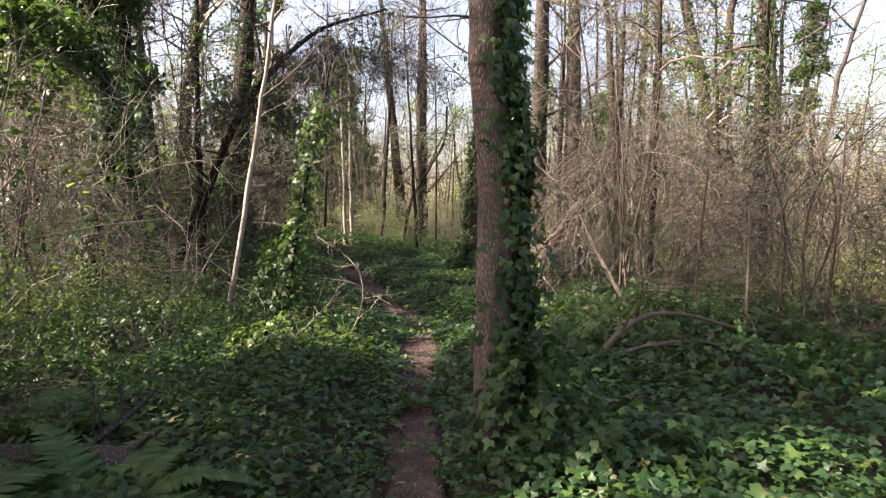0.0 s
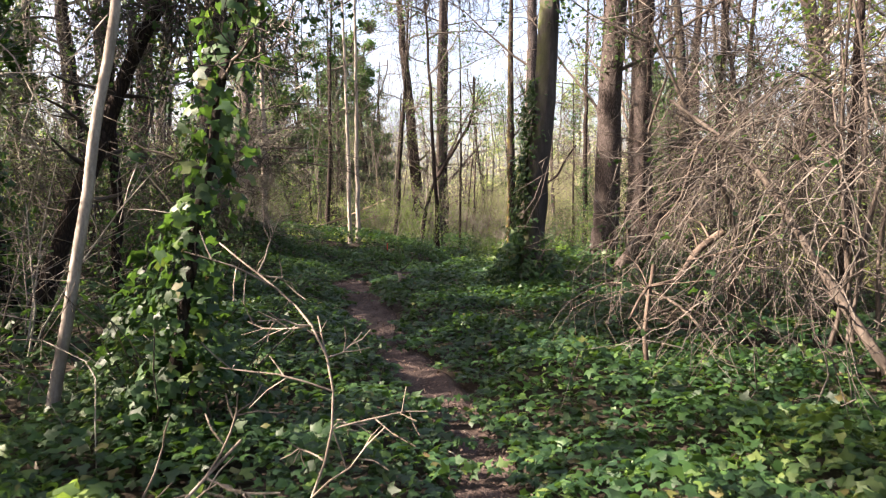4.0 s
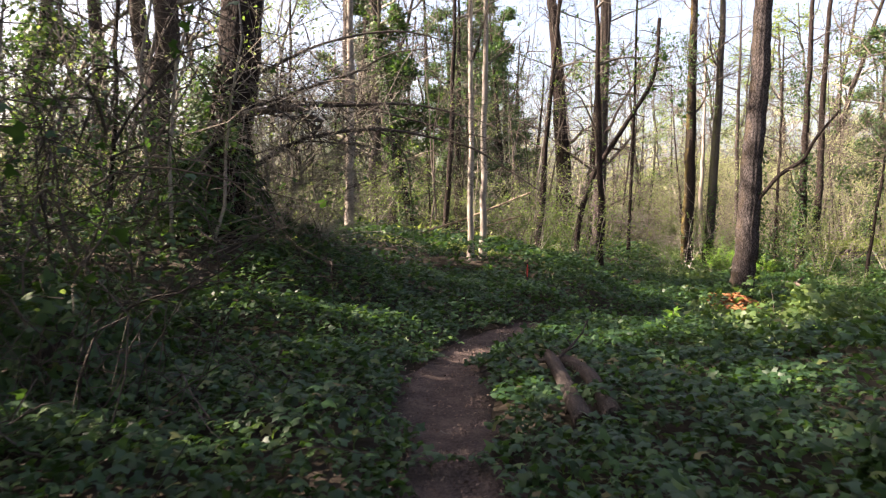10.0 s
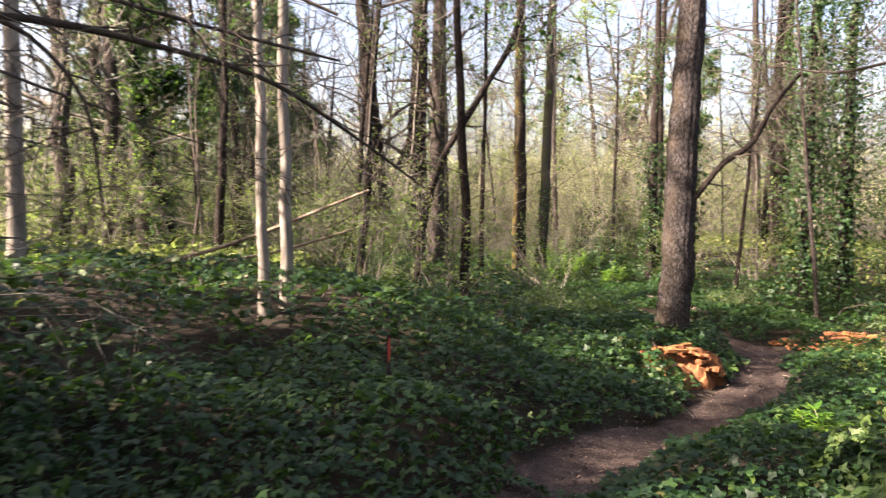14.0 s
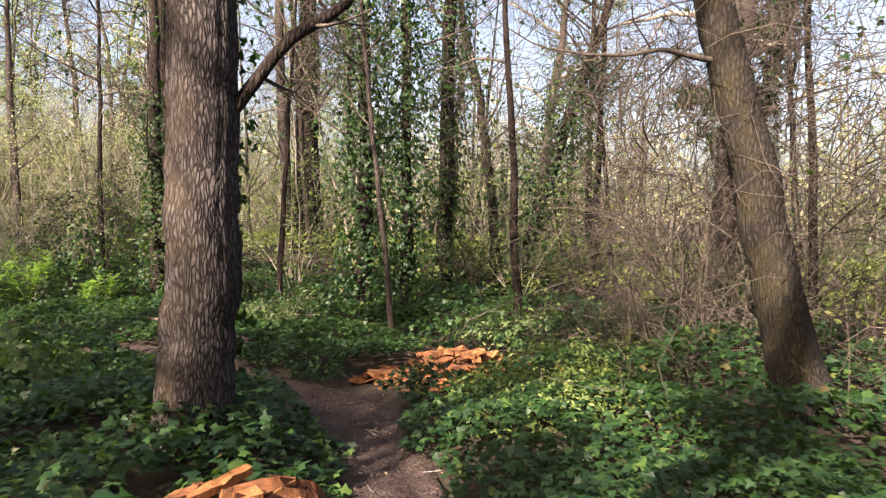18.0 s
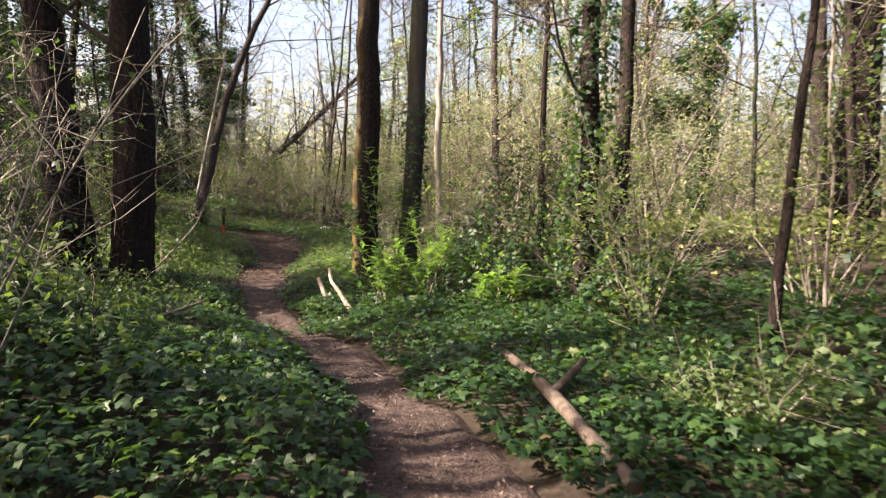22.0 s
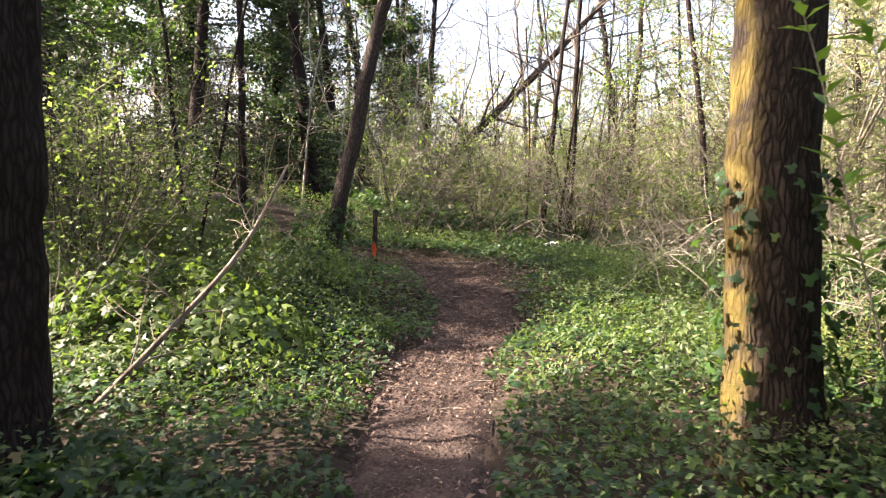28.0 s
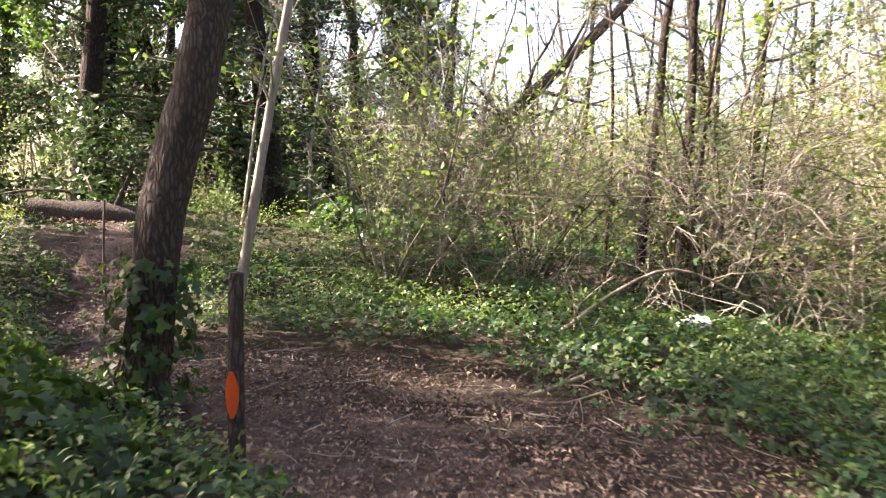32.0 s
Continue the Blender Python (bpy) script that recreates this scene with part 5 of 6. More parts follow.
def rotten_stump(x, y, w, d, h, seed, label, red, tan, chunks):
    """A collapsed stump: a ragged core with split slabs lying on it."""
    g = np.random.default_rng(seed)
    z0 = z1(x, y)
    top = thing("rotten_stump", x, y, z0, label, "stump")
    n, m = 40, 9
    th = np.arange(n) / n * 2 * np.pi
    jag = 1 + 0.15 * np.sin(3 * th + seed) + 0.04 * g.normal(0, 1, n)
    rows = []
    for k in range(m):
        u = k / (m - 1)
        hh = h * (1 - (1 - u) ** 2) * (0.8 + 0.25 * np.sin(2 * th + 1) + 0.07 * g.normal(0, 1, n))
        rr = (1 - 0.85 * u**2.2) * jag
        rows.append(np.stack([w * rr * np.cos(th), d * rr * np.sin(th), -0.1 + hh + g.normal(0, 0.012, n)], -1))
    v = np.stack(rows)
    i, j = np.meshgrid(np.arange(m - 1), np.arange(n), indexing="ij")
    f = np.stack([i * n + j, i * n + (j + 1) % n, (i + 1) * n + (j + 1) % n, (i + 1) * n + j], -1).reshape(-1, 4)
    a = Acc()
    a.add(v.reshape(-1, 3), f)
    a.add(np.vstack([v[-1], v[-1].mean(0, keepdims=True)]), np.stack([np.arange(n), (np.arange(n) + 1) % n, np.full(n, n)], -1))
    part("core", a, red, top, smooth=False)
    for k in range(chunks):
        L, W, T = g.uniform(0.1, 0.42), g.uniform(0.02, 0.07), g.uniform(0.012, 0.04)
        nx = 7
        xs = np.linspace(-L / 2, L / 2, nx)
        ww = W * (0.6 + 0.5 * np.sin(np.linspace(0.4, 2.7, nx))) * (1 + 0.2 * g.normal(0, 1, nx))
        vv = np.concatenate([np.stack([np.stack([np.full(1, q), np.full(1, s * o), np.full(1, tt + g.normal(0, 0.006))], -1)[0] for s, tt in ((-1, 0), (1, 0), (1, T), (-1, T))]) for q, o in zip(xs, ww)])
        ff = [(4 * r + c, 4 * r + (c + 1) % 4, 4 * r + 4 + (c + 1) % 4, 4 * r + 4 + c) for r in range(nx - 1) for c in range(4)] + [(3, 2, 1, 0), (4 * nx - 4, 4 * nx - 3, 4 * nx - 2, 4 * nx - 1)]
        a = Acc()
        a.add(vv, np.array(ff))
        ob = part("slab", a, tan if k % 3 == 1 else red, top, smooth=False)
        u, t2 = math.sqrt(g.uniform(0, 1.3)), g.uniform(0, 6.28)
        hz = max(0.02, h * 0.85 * (1 - min(u, 1) ** 2))
        ob.matrix_basis = pose(w * u * math.cos(t2), d * u * math.sin(t2), hz, g.normal(0, 12), g.normal(0, 10), g.uniform(-40, 40))
    return top


rotten_stump(1.2, 24.7, 0.58, 0.4, 0.42, 170, "crumbling red rotten stump in the ivy", M_ROT, M_ROT_TAN, 40)
rotten_stump(5.5, 27.5, 0.85, 0.62, 0.3, 171, "bright orange rotten log broken into slabs", M_ROT, M_ROT_TAN, 90)
rotten_stump(4.75, 27.85, 0.32, 0.16, 0.1, 173, "split tan slabs of a rotten log by the trail", M_ROT, M_ROT_TAN, 14)
rotten_stump(6.5, 26.9, 0.35, 0.28, 0.16, 172, "small heap of red rotten wood", M_ROT, M_ROT, 7)

# third stretch: ivy trees, boughs, forked dead wood, laurels
tree("tree", 6.95, 30.95, 0.12, 12, "tree trunk thickly covered in dark ivy", M_BARK_DARK, seed=39, ivy=7040, ivy_top=7.5, puff=0.3, ivy_size=0.065)
tree("tree", 7.5, 30.6, 0.09, 11, "slim trunk covered in dark ivy", M_BARK_DARK, seed=70, ivy=4480, ivy_top=7, puff=0.24, ivy_size=0.065)
tree("tree", 8.15, 31.2, 0.1, 12, "slim bare curved woodland trunk", M_BARK_DARK, seed=71, lean=(-0.02, 0.01))
tree("tree", 10.9, 31.1, 0.15, 9, "leaning tree with a great bush of ivy", M_BARK_DARK, seed=72, lean=(0.22, -0.22), ivy=5440, ivy_top=4.8, puff=0.5, ivy_size=0.065)
tree("tree", 4.2, 22.2, 0.32, 14, "reddish tree trunk with shaggy bark and ivy", M_BARK, seed=74, ivy=300, ivy_top=1.6)
bough_thing("bare_limb", [(1.82, 25.87, 1.5), (2.08, 25.82, 1.86), (2.28, 25.78, 2.12), (2.65, 25.72, 2.4), (2.85, 25.7, 2.8), (3.2, 25.6, 3.3)], 0.045, 0.022, "dark limb reaching up from a trunk", M_BARK_DARK, 174, 12, 10, twigmat=M_TWIG)
vine_tangle(7.3, 25.7, 1.3, 3.4, 300, 175, "dark tangle of twigs round a leaning trunk", M_TWIG)
vine_tangle(8.4, 24.8, 1.8, 4.4, 320, 176, "dark tangle of bare twigs", M_TWIG)
bough_thing("bare_limb", [(6.5, 26.3, 3.6), (5.6, 26.6, 3.75), (4.7, 27.0, 3.6), (3.9, 27.4, 3.75)], 0.035, 0.01, "dark bare limb of a leaning tree", M_TWIG, 177, 10, 14)
mound(4.6, 25.4, 1.0, 0.4, 1900, 178, "bright green leafy bramble", M_SPRING, 0.05, "oval", name="bramble", category="shrub")
mound(5.8, 26.0, 1.1, 0.45, 2200, 179, "bright green leafy bramble", M_SPRING, 0.05, "oval", name="bramble", category="shrub")
mound(7.3, 27.8, 1.3, 0.6, 1100, 180, "green leafy bramble undergrowth", M_BUSH, 0.08, "oval", name="bramble", category="shrub")
mound(0.9, 19.6, 1.2, 0.75, 1500, 181, "bright green ivy bank beside the trail", M_UNDER, 0.08)
mound(1.5, 21.0, 1.0, 0.6, 1200, 182, "bright green ivy bank beside the trail", M_UNDER, 0.08)
bough_thing("log", [(3.85, 32.6, -0.62), (3.95, 31.6, -0.56), (3.98, 30.8, -0.5), (4.15, 29.7, -0.6)], 0.035, 0.045, "fallen branch with peeled orange wood", M_STICK, 183, 12, 0, "log")
bough_thing("log", [(3.98, 30.75, -0.5), (4.25, 31.05, -0.36)], 0.03, 0.024, "broken fork of a fallen branch", M_STICK, 184, 10, 0, "log")
bough_thing("dead_branch", [(1.93, 36.55, -0.42), (1.98, 36.3, -0.55), (2.15, 35.85, -0.66), (2.45, 35.2, -0.92)], 0.024, 0.036, "bleached dead branch lying in the ivy", M_DEADWOOD, 185, 12, 0, rough=0.12)
bough_thing("dead_branch", [(1.75, 36.75, -0.6), (1.83, 36.5, -0.68), (1.98, 36.15, -0.9)], 0.036, 0.034, "bleached dead branch lying in the ivy", M_DEADWOOD, 186, 12, 0, rough=0.12)
bough_thing("dead_branch", [(0.3, 32.6, -0.6), (0.9, 33.0, -0.45), (1.2, 33.2, -0.35)], 0.02, 0.012, "bleached dead branch lying in the ivy", M_DEADWOOD, 187, 10, 5, twig_len=0.3)


def laurel(x, y, h, stems, seed, label):
    g = np.random.default_rng(seed)
    top = thing("laurel", x, y, z1(x, y), label, "shrub", "laurel shrubs")
    for k in range(stems):
        th, lean = g.uniform(0, 6.28), g.uniform(0.1, 0.75)
        line = wander((g.normal(0, 0.1), g.normal(0, 0.1), -0.03), (math.cos(th) * lean, math.sin(th) * lean, 1), h * g.uniform(0.6, 1.1), 9, 0.07, 0.01, g)
        a = Acc()
        tube(a, line, np.linspace(0.008, 0.003, 9), 5, cap=False)
        st = part("stem", a, M_TWIG_PALE_LIT, top)
        n = 34
        u = g.uniform(0.35, 1.0, n) ** 0.7 * 7.9
        i = u.astype(int)
        pos = line[i] + (line[i + 1] - line[i]) * (u - i)[:, None]
        # long leaves that stand out from the stem
        ang = np.arange(n) * 2.4
        out = np.stack([np.cos(ang), np.sin(ang), g.uniform(0.1, 0.9, n)], -1)
        out /= np.linalg.norm(out, axis=1, keepdims=True)
        side = np.cross(out, [0, 0, 1.0])
        side /= np.linalg.norm(side, axis=1, keepdims=True)
        up = np.cross(side, out)
        s = g.uniform(0.09, 0.17, n)[:, None, None]
        v = OVAL_V[None] * s
        w = v[..., :1] * side[:, None] + v[..., 1:2] * out[:, None] + v[..., 2:] * up[:, None] + pos[:, None]
        b = Acc()
        b.add(w.reshape(-1, 3), (OVAL_F[None] + (np.arange(n) * len(OVAL_V))[:, None, None]).reshape(-1, 3))
        part("foliage", b, M_LAUREL, st, "fresh yellow-green long leaves")
    return top


vine_curtain(5.3, 38.6, 1.1, 2.8, 260, 365, "dark ivy hanging over dead vines", 1.0, 2400)
laurel(2.85, 35.75, 1.25, 12, 190, "laurel shrub with fresh yellow-green leaves")
laurel(3.5, 36.2, 1.4, 12, 191, "laurel shrub with fresh yellow-green leaves")
laurel(2.75, 37.9, 2.4, 9, 192, "tall laurel shrub beside a mossy trunk")
laurel(4.1, 35.4, 0.9, 8, 193, "low laurel shrub with fresh leaves")
laurel(1.35, 22.3, 0.5, 3, 194, "small fresh green seedling in the ivy")
laurel(-0.6, 19.2, 0.5, 3, 195, "small fresh green seedling in the ivy")
mound(5.6, 34.4, 0.7, 1.1, 700, 197, "dark ivy bush among the trees", M_IVY, 0.08)
mound(4.4, 36.4, 0.9, 1.7, 1300, 198, "dark ivy bush among the trees", M_IVY, 0.06)
mound(0.7, 31.3, 1.1, 0.7, 1300, 199, "leafy bramble with pale leaves", M_BUSH, 0.07, "oval", name="bramble", category="shrub")
mound(0.0, 34.0, 1.2, 0.7, 1300, 200, "leafy bramble with pale leaves", M_BUSH, 0.07, "oval", name="bramble", category="shrub")
mound(1.2, 28.6, 1.0, 0.6, 1100, 201, "low leafy bramble beside the trail", M_UNDER, 0.075)
vine_tangle(-1.2, 33.2, 1.2, 2.2, 130, 202, "pale bramble canes and bare twigs", M_TWIG_PALE_LIT, 500)
vine_tangle(-2.3, 36.4, 0.8, 1.5, 60, 203, "dark bare twigs against a trunk", M_TWIG, 200)

# last stretch: brush, markers, fallen trunk
place(SHRUBS[3], -2.6, 39.2, 0.5, gs)
bough_thing("dead_branch", [(-1.3, 38.0, -0.85), (-0.9, 38.3, -0.35), (-0.6, 38.6, 0.1), (-0.5, 39.0, 0.6)], 0.022, 0.008, "bare whitish branching dead shrub", M_DEADWOOD, 210, 8, 14, twig_len=0.6)
bough_thing("fallen_tree", [(-7.9, 48.4, 0.42), (-7.1, 48.85, 0.36), (-6.3, 49.3, 0.27)], 0.21, 0.17, "fallen tree trunk across the trail", M_BARK, 211, 24, 5, "log", rough=0.1)
bough_thing("dead_stick", [(-4.26, 45.75, -0.35), (-4.27, 45.75, 0.1), (-4.25, 45.76, 0.56)], 0.013, 0.009, "thin upright dead stick beside the trail", M_STICK, 216, 8, 0, "stick")
bough_thing("leaning_tree", [(-3.7, 52.4, -0.1), (-2.7, 53.1, 1.5), (-0.57, 54.6, 3.9), (1.4, 56.0, 6.3)], 0.14, 0.07, "diagonal leaning bare trunk", M_BARK, 212, 14, 18, "trunk", twig_len=1.4, twigmat=M_TWIG)
bough_thing("thin_sapling", [(-3.0, 45.8, -0.3), (-2.75, 45.9, 1.2), (-2.45, 46.0, 2.8), (-2.1, 46.1, 4.6)], 0.045, 0.025, "thin pale mossy leaning sapling", M_BARK_PALE, 213, 10, 6, "sapling")
bough_thing("thin_sapling", [(0.5, 47.6, -0.9), (0.62, 47.8, 0.3), (0.75, 48.0, 1.4), (0.95, 48.1, 3.0)], 0.03, 0.015, "thin green-mossed young woodland sapling", M_BARK_MOSS, 214, 8, 8, "sapling")
bough_thing("thin_sapling", [(-0.3, 49.6, -0.9), (-0.2, 49.7, 1.5), (-0.3, 49.8, 4.0)], 0.03, 0.015, "thin green-mossed young woodland sapling", M_BARK_MOSS, 215, 8, 8, "sapling")


def marker(x, y, h, r, z0, z1_, seed, name, label, wood, paint, mark_label):
    """A stake with a painted or taped mark."""
    g = np.random.default_rng(seed)
    top = thing(name, x, y, z1(x, y), label, "stake")
    a = Acc()
    tube(a, wander((0, 0, -0.15), (0, 0, 1), h + 0.15, 10, 0.004, 0, g), np.linspace(r * 1.1, r * 0.85, 10), 12, 0.06, 0.03, seed)
    post = part("post", a, wood, top)
    a = Acc()
    n, m = 9, 8
    zz, th = np.linspace(z0, z1_, n), np.linspace(-0.8, 0.8, m) - 1.35
    prof = np.sin(np.linspace(0.25, 2.9, n))
    v = np.stack([np.stack([r * 1.14 * np.cos((th + 1.35) * s - 1.35), r * 1.14 * np.sin((th + 1.35) * s - 1.35), np.full(m, q)], -1) for q, s in zip(zz, prof)])
    i, j = np.meshgrid(np.arange(n - 1), np.arange(m - 1), indexing="ij")
    f = np.stack([i * m + j, i * m + j + 1, (i + 1) * m + j + 1, (i + 1) * m + j], -1).reshape(-1, 4)
    a.add(v.reshape(-1, 3), f)
    part("mark", a, paint, post, mark_label)


marker(-1.5, 43.45, 0.85, 0.036, 0.24, 0.44, 220, "marker_post", "dark wooden post with an orange paint blaze", M_BARK, M_PAINT, "bright orange painted blaze")
marker(-2.22, 22.35, 0.5, 0.017, 0.28, 0.48, 221, "marker_stake", "thin stake with red tape in the ivy", M_BARK, M_TAPE, "faded red marking tape")


def scrap(x, y, seed, material, label):
    g = np.random.default_rng(seed)
    top = thing("plastic_scrap", x, y, z1(x, y) + 0.3, label, "litter")
    n = 9
    u, v = np.meshgrid(np.linspace(-1, 1, n), np.linspace(-1, 1, n))
    z = 0.04 * np.cos(u * 1.5) * np.cos(v * 1.5) + g.normal(0, 0.012, u.shape)
    p = np.stack([0.12 * u + g.normal(0, 0.006, u.shape), 0.08 * v + g.normal(0, 0.006, u.shape), z], -1).reshape(-1, 3)
    i, j = np.meshgrid(np.arange(n - 1), np.arange(n - 1), indexing="ij")
    f = np.stack([i * n + j, i * n + j + 1, (i + 1) * n + j + 1, (i + 1) * n + j], -1).reshape(-1, 4)
    a = Acc()
    a.add(p, f)
    a.add(p - [0, 0, 0.025], f[:, ::-1])
    part("sheet", a, material, top, smooth=False)


scrap(0.55, 46.4, 222, M_PLASTIC, "crumpled white plastic scrap on the ivy")
scrap(-3.1, 37.5, 229, M_BLUE, "crumpled blue plastic scrap in the ivy")
mound(0.6, 45.6, 1.3, 0.4, 2200, 223, "dark ivy and bramble mound", M_IVY, 0.04)
mound(2.3, 43, 1.3, 0.6, 2550, 224, "pale green bramble beside the trail", M_BUSH, 0.049, "oval", name="bramble", category="shrub")
mound(1.9, 39.9, 1, 0.55, 2100, 225, "pale green bramble beside the trail", M_BUSH, 0.049, "oval", name="bramble", category="shrub")
mound(3.3, 42, 1.5, 0.8, 2250, 226, "pale green bramble undergrowth", M_BUSH, 0.053, "oval", name="bramble", category="shrub")
mound(-1.75, 41.1, 1.1, 0.95, 3300, 227, "leafy green bramble beside the trail", M_UNDER, 0.049, "oval", name="bramble", category="shrub")
mound(-2.3, 42.8, 0.8, 0.5, 900, 228, "ivy heaped round a tree's foot", M_IVY, 0.07)
mound(-1.7, 39.7, 1.1, 0.7, 1500, 229, "leafy green bramble beside the trail", M_UNDER, 0.07)
vine_tangle(0.9, 47.6, 1.6, 1.6, 170, 230, "brush heap of dead grey twigs", M_TWIG_PALE_LIT, 300)
vine_tangle(-1.6, 48.2, 1.5, 1.7, 150, 231, "brush heap of dead grey twigs", M_TWIG_PALE_LIT, 300)
vine_tangle(3.0, 49.0, 1.8, 2.4, 150, 232, "tangle of thin stems and twigs", M_TWIG_PALE_LIT, 300)
bough_thing("dead_branch", [(-0.5, 46.0, -0.5), (0.0, 46.0, -0.1), (0.4, 46.1, 0.05), (0.9, 46.3, -0.15)], 0.017, 0.007, "bleached dead branch on a brush heap", M_DEADWOOD, 233, 10, 7)
bough_thing("dead_branch", [(-0.9, 44.8, -0.75), (-0.4, 45.0, -0.6), (0.1, 45.4, -0.45)], 0.02, 0.01, "bleached dead branch by the trail", M_DEADWOOD, 234, 10, 4)
for n in range(26):
    g4 = np.random.default_rng(300 + n)
    x, y = g4.uniform(-4, 3.4), g4.uniform(46.8, 58)
    if dtrail([x], [y])[0] > 1.6:
        place(SHRUBS[(0, 2, 2, 3)[n % 4]], x, y, g4.uniform(0.7, 1.2), g4)
for n, (x, y) in enumerate([(-5.5, 3.4), (-3.9, 9.9), (-7.5, 9.0), (-5.6, 14.5), (-7.8, 16.2), (-3.2, 2.4), (5.2, 10.0), (4.9, 16.4), (6.5, 18.6), (4.4, 20.5), (-3.0, 30.4), (-3.6, 33.5), (-4.0, 36.0), (-3.4, 40.5), (5.0, 30.6), (5.5, 33.6), (4.8, 40.5), (6.2, 42.0), (-4.5, 42.0), (0.2, 27.4), (-1.4, 26.4), (1.0, 31.6 - 1.8), (-3.2, 27.2)]):
    place(SHRUBS[(2, 3, 0, 4, 1)[n % 5]], x, y, 0.9, gs)
mound(-3.9, 42.7, 1.2, 0.8, 2250, 240, "leafy green bramble undergrowth", M_BUSH, 0.053, "oval", name="bramble", category="shrub")
mound(-5.7, 44.2, 1.2, 0.8, 1950, 241, "leafy green bramble undergrowth", M_BUSH, 0.060, "oval", name="bramble", category="shrub")
mound(-3.4, 40.9, 1.2, 0.8, 1300, 242, "leafy green bramble undergrowth", M_UNDER, 0.08)
mound(1.5, 45.6, 1.2, 0.55, 3300, 243, "dark ivy and bramble mound", M_UNDER, 0.034, "oval")
mound(2.6, 45, 1.2, 0.7, 1950, 244, "pale green bramble undergrowth", M_BUSH, 0.053, "oval", name="bramble", category="shrub")
mound(-3.1, 35.2, 1.3, 0.8, 1200, 245, "leafy bramble with pale leaves", M_BUSH, 0.08, "oval", name="bramble", category="shrub")
bough_thing("broken_log", [(-6.32, 49.28, 0.27), (-5.9, 49.6, 0.2), (-5.4, 49.95, 0.1)], 0.12, 0.05, "pale split end of a fallen tree", M_DEADWOOD, 246, 12, 2, "log")
for n, (x, y, k) in enumerate([(-2.9, 41.6, 0), (-3.7, 41.0, 2), (-3.0, 40.2, 1), (-4.8, 42.6, 2), (4.6, 44.2, 0), (6.4, 43.6, 0), (2.2, 47.6, 0)]):
    place(SHRUBS[k], x, y, 0.85 + 0.05 * (n % 4), gs)
mound(0.75, 24.55, 0.5, 0.42, 500, 250, "ivy trailing over a rotten stump")
mound(1.5, 24.95, 0.4, 0.3, 300, 251, "ivy trailing over a rotten stump")
place(SHRUBS[1], -2.0, 40.9, 1.0, gs)
# two ivy mounds, their sunlight put into a lighter leaf colour
mound(-1.5, 6.6, 0.8, 0.5, 1100, 252, "mound of ivy with sunlight put into its green", M_UNDER, 0.06)
mound(1.6, 7.6, 1.0, 0.4, 1100, 253, "mound of ivy with sunlight put into its green", M_UNDER, 0.06)
hanging_ivy(0.9, 33.0, 6.3, 2.6, 420, 254, "ivy clump hanging from a high branch")
hanging_ivy(1.3, 33.8, 6.6, 2.4, 420, 255, "ivy clump hanging from a high branch")

# brambles and grass that close in on the last stretch
for n, (x, y, w, h) in enumerate([(-2.6, 41.9, 0.9, 0.75), (-3.2, 43.2, 0.7, 0.6), (-1.9, 42.1, 0.7, 0.5), (-4.4, 44.2, 0.8, 0.6)]):
    mound(x, y, w, h, 1700, 260 + n, "leafy green bramble beside the trail", (M_BUSH, M_UNDER)[n % 2], 0.046, "oval", name="bramble", category="shrub")
for n, (x, y) in enumerate([(2.0, 41.4), (2.9, 40.6), (3.6, 43.4), (4.4, 42.0), (3.2, 44.6), (5.2, 43.6), (2.4, 46.6), (4.4, 45.4), (5.8, 41.2), (1.9, 43.9)]):
    mound(x, y, 0.8, 0.45 + 0.07 * (n % 4), 1500, 270 + n, "pale sunlit grass and bramble clump", (M_BUSH, M_GRASS, M_UNDER)[n % 3], 0.04, "oval", name="bramble", category="shrub")
    vine_tangle(x + 0.3, y + 0.2, 0.6, 0.9, 26, 285 + n, "pale dead stalks among brambles", M_TWIG_PALE_LIT)

for n, (x, y, z) in enumerate([(0.95, 15.1, 5.2), (1.3, 15.3, 6.4), (2.5, 17.5, 5.0), (2.2, 17.9, 6.5), (-3.6, 12.8, 5.4), (6.7, 14.2, 5.5)]):
    hanging_ivy(x, y, z, 1.8, 280, 310 + n, "ivy strands hanging from a tree")
mound(-4.9, 15.4, 1.0, 0.9, 1500, 330, "tall dark bush of ivy over dead stems", M_IVY, 0.075)
mound(-3.9, 2.6, 1.1, 1.5, 1900, 331, "tall dark bush beside the trail", M_UNDER, 0.07, "oval", name="bramble", category="shrub")
# ---- ivy carpet ----
def carpet(name, n, xr, yr, near, far, size, shape, material, label, lift, g, tilt=0.4):
    x, y = g.uniform(*xr, n), g.uniform(*yr, n)
    d = dtrail(x, y)
    lim = near - 0.36 + np.interp(y, *WIDTH) + 0.07 * np.sin(y * 2.1 + np.sign(x) * 1.3) + 0.05 * np.sin(y * 5.3)
    keep = (d > lim) & (d < far)
    for ex, ey, er in BARE:
        keep &= (x - ex) ** 2 + (y - ey) ** 2 > er * er
    x, y, d = x[keep], y[keep], d[keep]
    lump = np.array([noise.noise(Vector((a * 1.1, b * 1.1, 3.0))) for a, b in zip(x, y)])
    top = np.clip((d - near + 0.08) / 0.5, 0.12, 1) * lift * (1 + 0.9 * lump)
    h = top * g.uniform(0.25, 1.0, len(x)) ** 0.5
    acc = Acc()
    leaves(acc, np.stack([x, y, zg(x, y) + h + 0.03], -1), np.tile([0, 0, 1.0], (len(x), 1)), g.uniform(0.6, 1.3, len(x)) * size, shape, g, tilt)
    return tagged(part(name, acc, material), label, "ivy", kind="stuff")


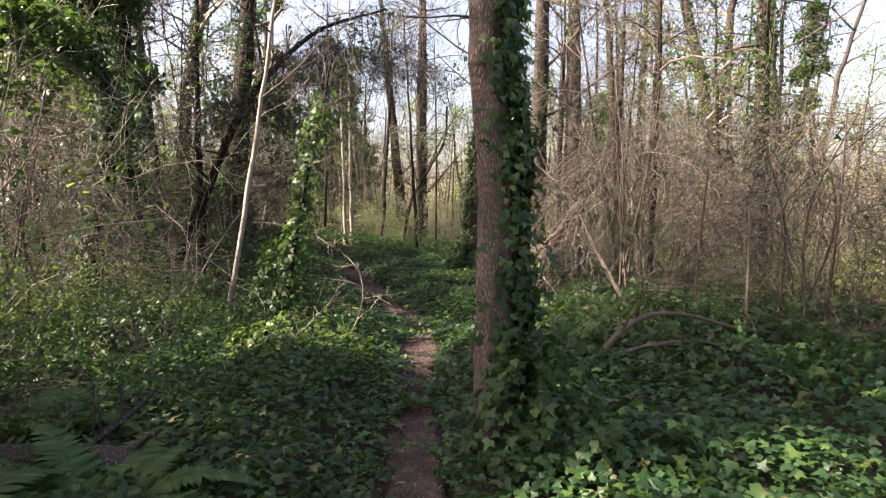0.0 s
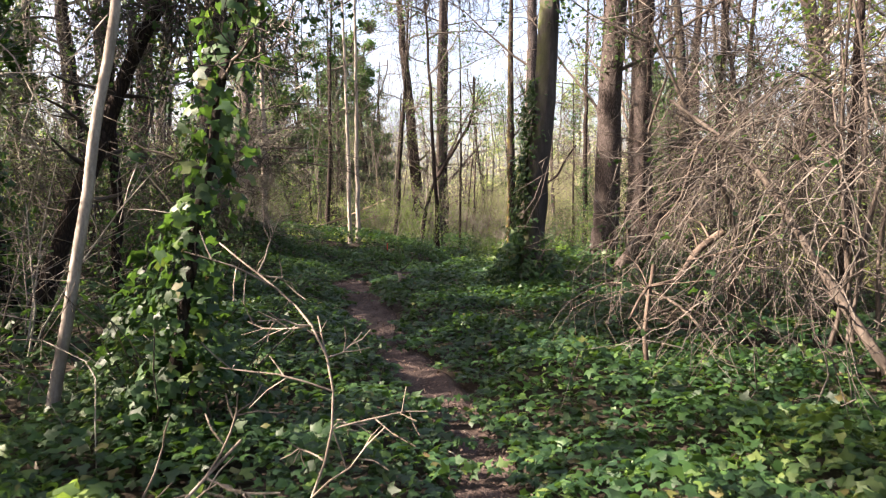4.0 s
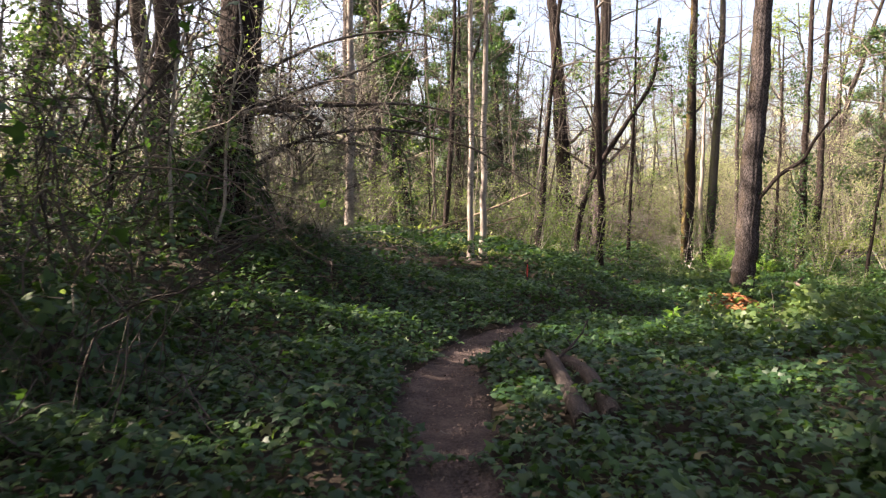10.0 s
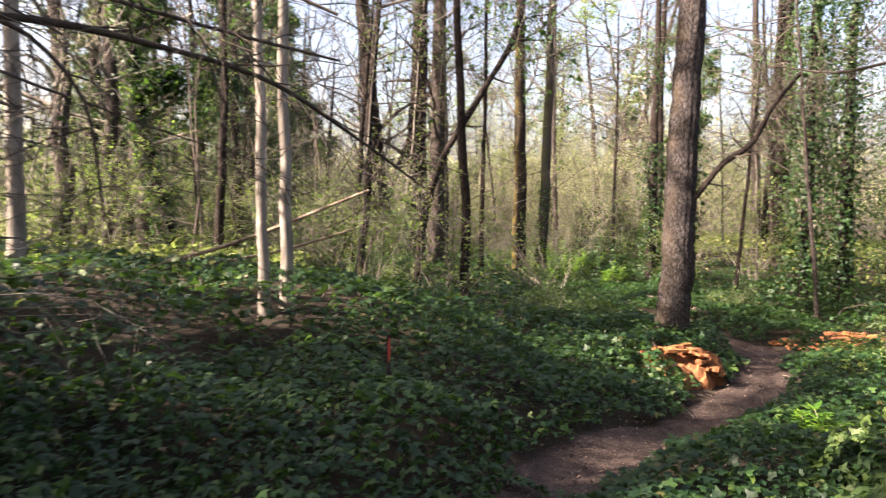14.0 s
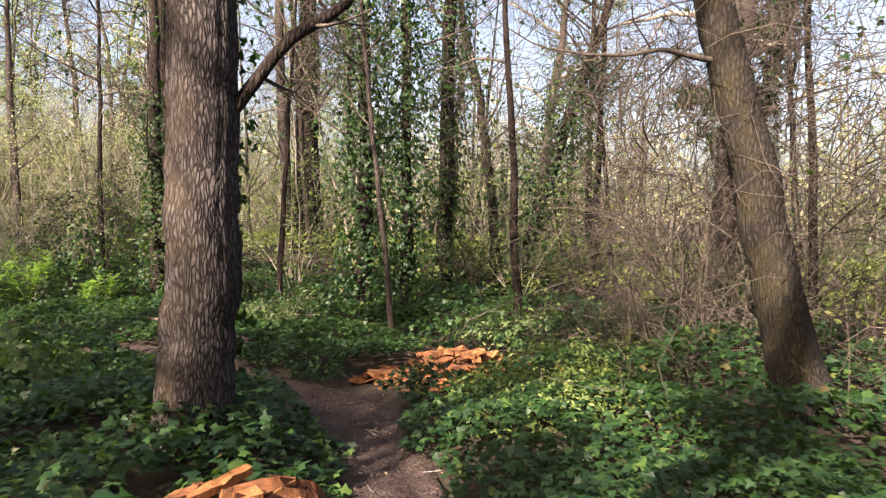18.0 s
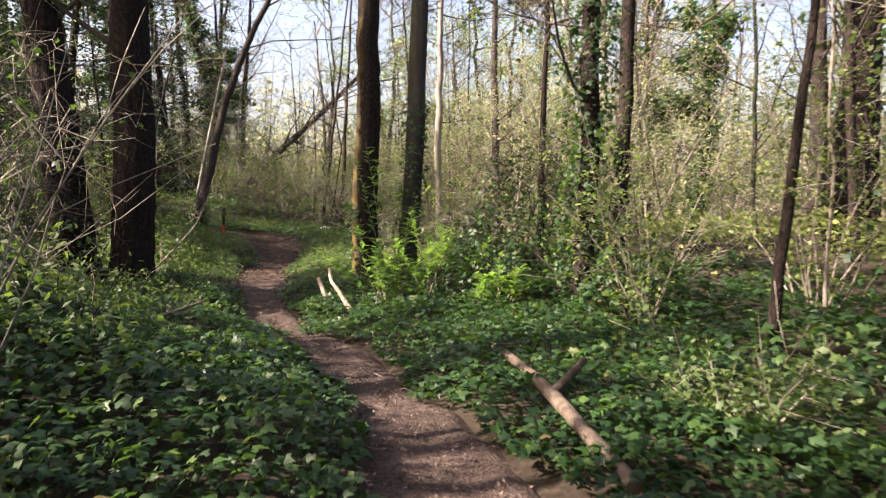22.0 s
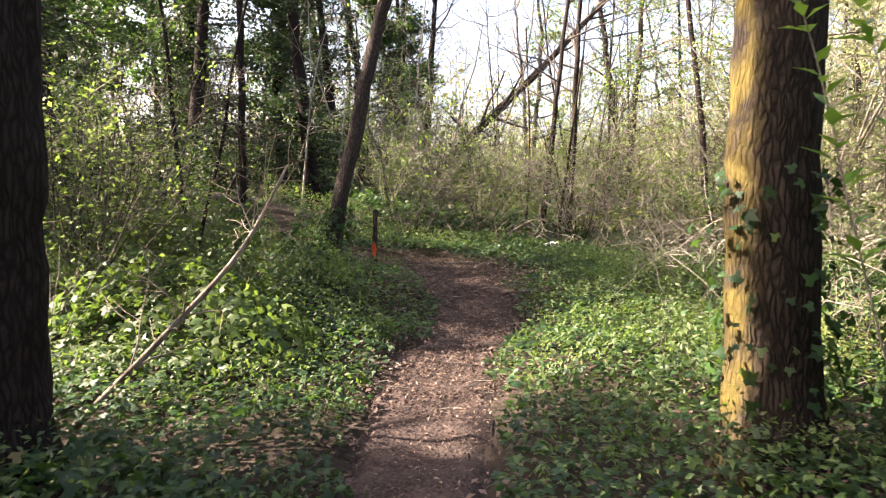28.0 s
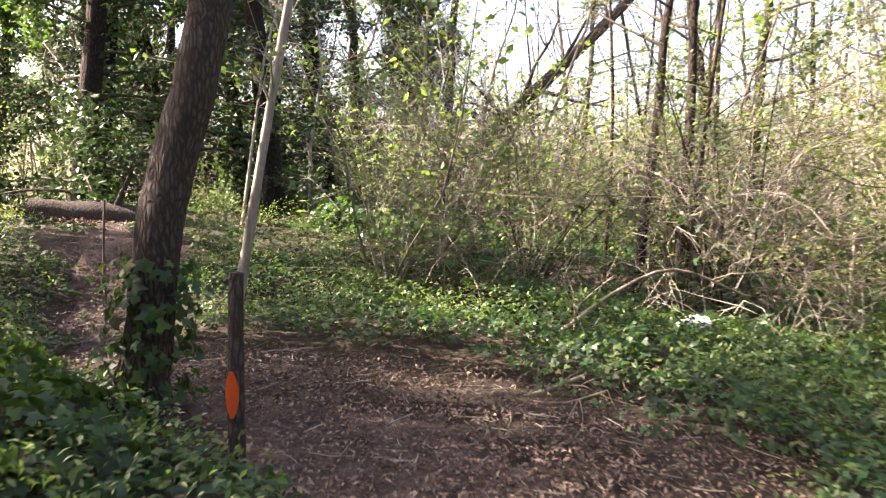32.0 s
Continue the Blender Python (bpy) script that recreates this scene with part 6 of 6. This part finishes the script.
BARE = [(-1.18, 15.6, 0.2), (-1.32, 16.3, 0.22), (-1.45, 17.0, 0.2), (1.2, 24.7, 0.5), (5.5, 27.4, 0.95), (4.7, 27.7, 0.5), (4.3, 27.3, 0.4), (4.85, 26.8, 0.35), (6.5, 26.9, 0.32), (-3.0, 44.6, 0.6), (-3.9, 45.5, 0.6), (-5.0, 46.7, 0.7), (0.1, 44.1, 0.75), (-0.4, 44.4, 0.75), (-1.9, 44.7, 0.5), (-1.2, 44.8, 0.5)]
gi = np.random.default_rng(9)
carpet("ivy_carpet", 320000, (-6, 6), (-1, 37.5), 0.3, 2.6, 0.061, "ivy", M_IVY, "dense dark green ivy covering the forest floor", 0.26, gi)
carpet("ivy_carpet", 64000, (-6, 6), (36.5, 48), 0.36, 2.6, 0.052, "ivy", M_IVY, "patchy ivy beside the trail", 0.2, gi)
carpet("bramble_cover", 80000, (-6, 6), (36, 49), 0.42, 3.2, 0.04, "oval", M_BUSH, "pale green bramble leaves beside the trail", 0.36, gi, 0.6)
carpet("dry_leaf_cover", 30000, (-7, 6), (36, 50), 0.3, 3.0, 0.045, "diamond", M_DRY, "dry brown leaves scattered beside the trail", 0.16, gi, 0.3)
carpet("ivy_carpet", 220000, (-9, 10), (-1, 56), 2.4, 6.2, 0.084, "ivy", M_IVY, "dense ivy covering the forest floor further off", 0.32, gi)
carpet("undergrowth", 190000, (-22, 24), (-2, 66), 6.0, 18, 0.13, "diamond", M_GRASS, "green undergrowth leaves on the forest floor", 0.5, gi, 0.6)


def litter(n, g):
    """Dry leaves and bits on the trail."""
    k = g.integers(0, len(LINE) - 60, n)
    t = np.gradient(LINE, axis=0)[k]
    t /= np.linalg.norm(t, axis=1, keepdims=True)
    off = g.normal(0, 0.28, n) * np.where((LINE[k, 1] > 41) & (LINE[k, 0] > -1.8), 2.2, 1.0)
    q = LINE[k] + np.stack([-t[:, 1], t[:, 0]], -1) * off[:, None] + g.uniform(-0.1, 0.1, (n, 2))
    dens = 0.28 + 0.55 * np.clip((q[:, 1] - 36) / 5, 0, 1)
    q = np.vstack([q[g.uniform(0, 1, n) < dens], np.stack([g.normal(0.2, 0.85, 5000), g.normal(44.1, 0.7, 5000)], -1), np.stack([g.normal(0.0, 0.6, 9000), g.uniform(39, 44.6, 9000)], -1), np.stack([g.normal(-1.6, 0.7, 4000), g.normal(44.6, 0.4, 4000)], -1), LINE[g.integers(len(LINE) - 110, len(LINE) - 15, 7000)] + g.normal(0, 0.3, (7000, 2))])
    d = dtrail(q[:, 0], q[:, 1])
    z = zg(q[:, 0], q[:, 1]) - 0.05 * np.exp(-(d / 0.35) ** 2) + 0.06
    acc = Acc()
    leaves(acc, np.c_[q, z], np.tile([0, 0, 1.0], (len(q), 1)), g.uniform(0.018, 0.042, len(q)), "oval", g, 0.4)
    tagged(part("leaf_litter", acc, M_DRY), "brown dry fallen leaves on the trail", "leaf litter", kind="stuff")
    acc = Acc()
    for i in g.integers(0, len(q), 420):
        th = g.uniform(0, 6.28)
        p = np.array([q[i, 0], q[i, 1], z[i] + 0.0])
        e = p + np.array([math.cos(th), math.sin(th), 0.02]) * g.uniform(0.06, 0.22)
        tube(acc, [p, (p + e) / 2 + g.normal(0, 0.006, 3), e], [0.004, 0.0035, 0.002], 4, cap=False)
    tagged(part("fallen_twig", acc, M_TWIG_PALE_LIT), "small fallen twigs lying on the trail", "twigs", kind="stuff")


litter(46000, np.random.default_rng(21))
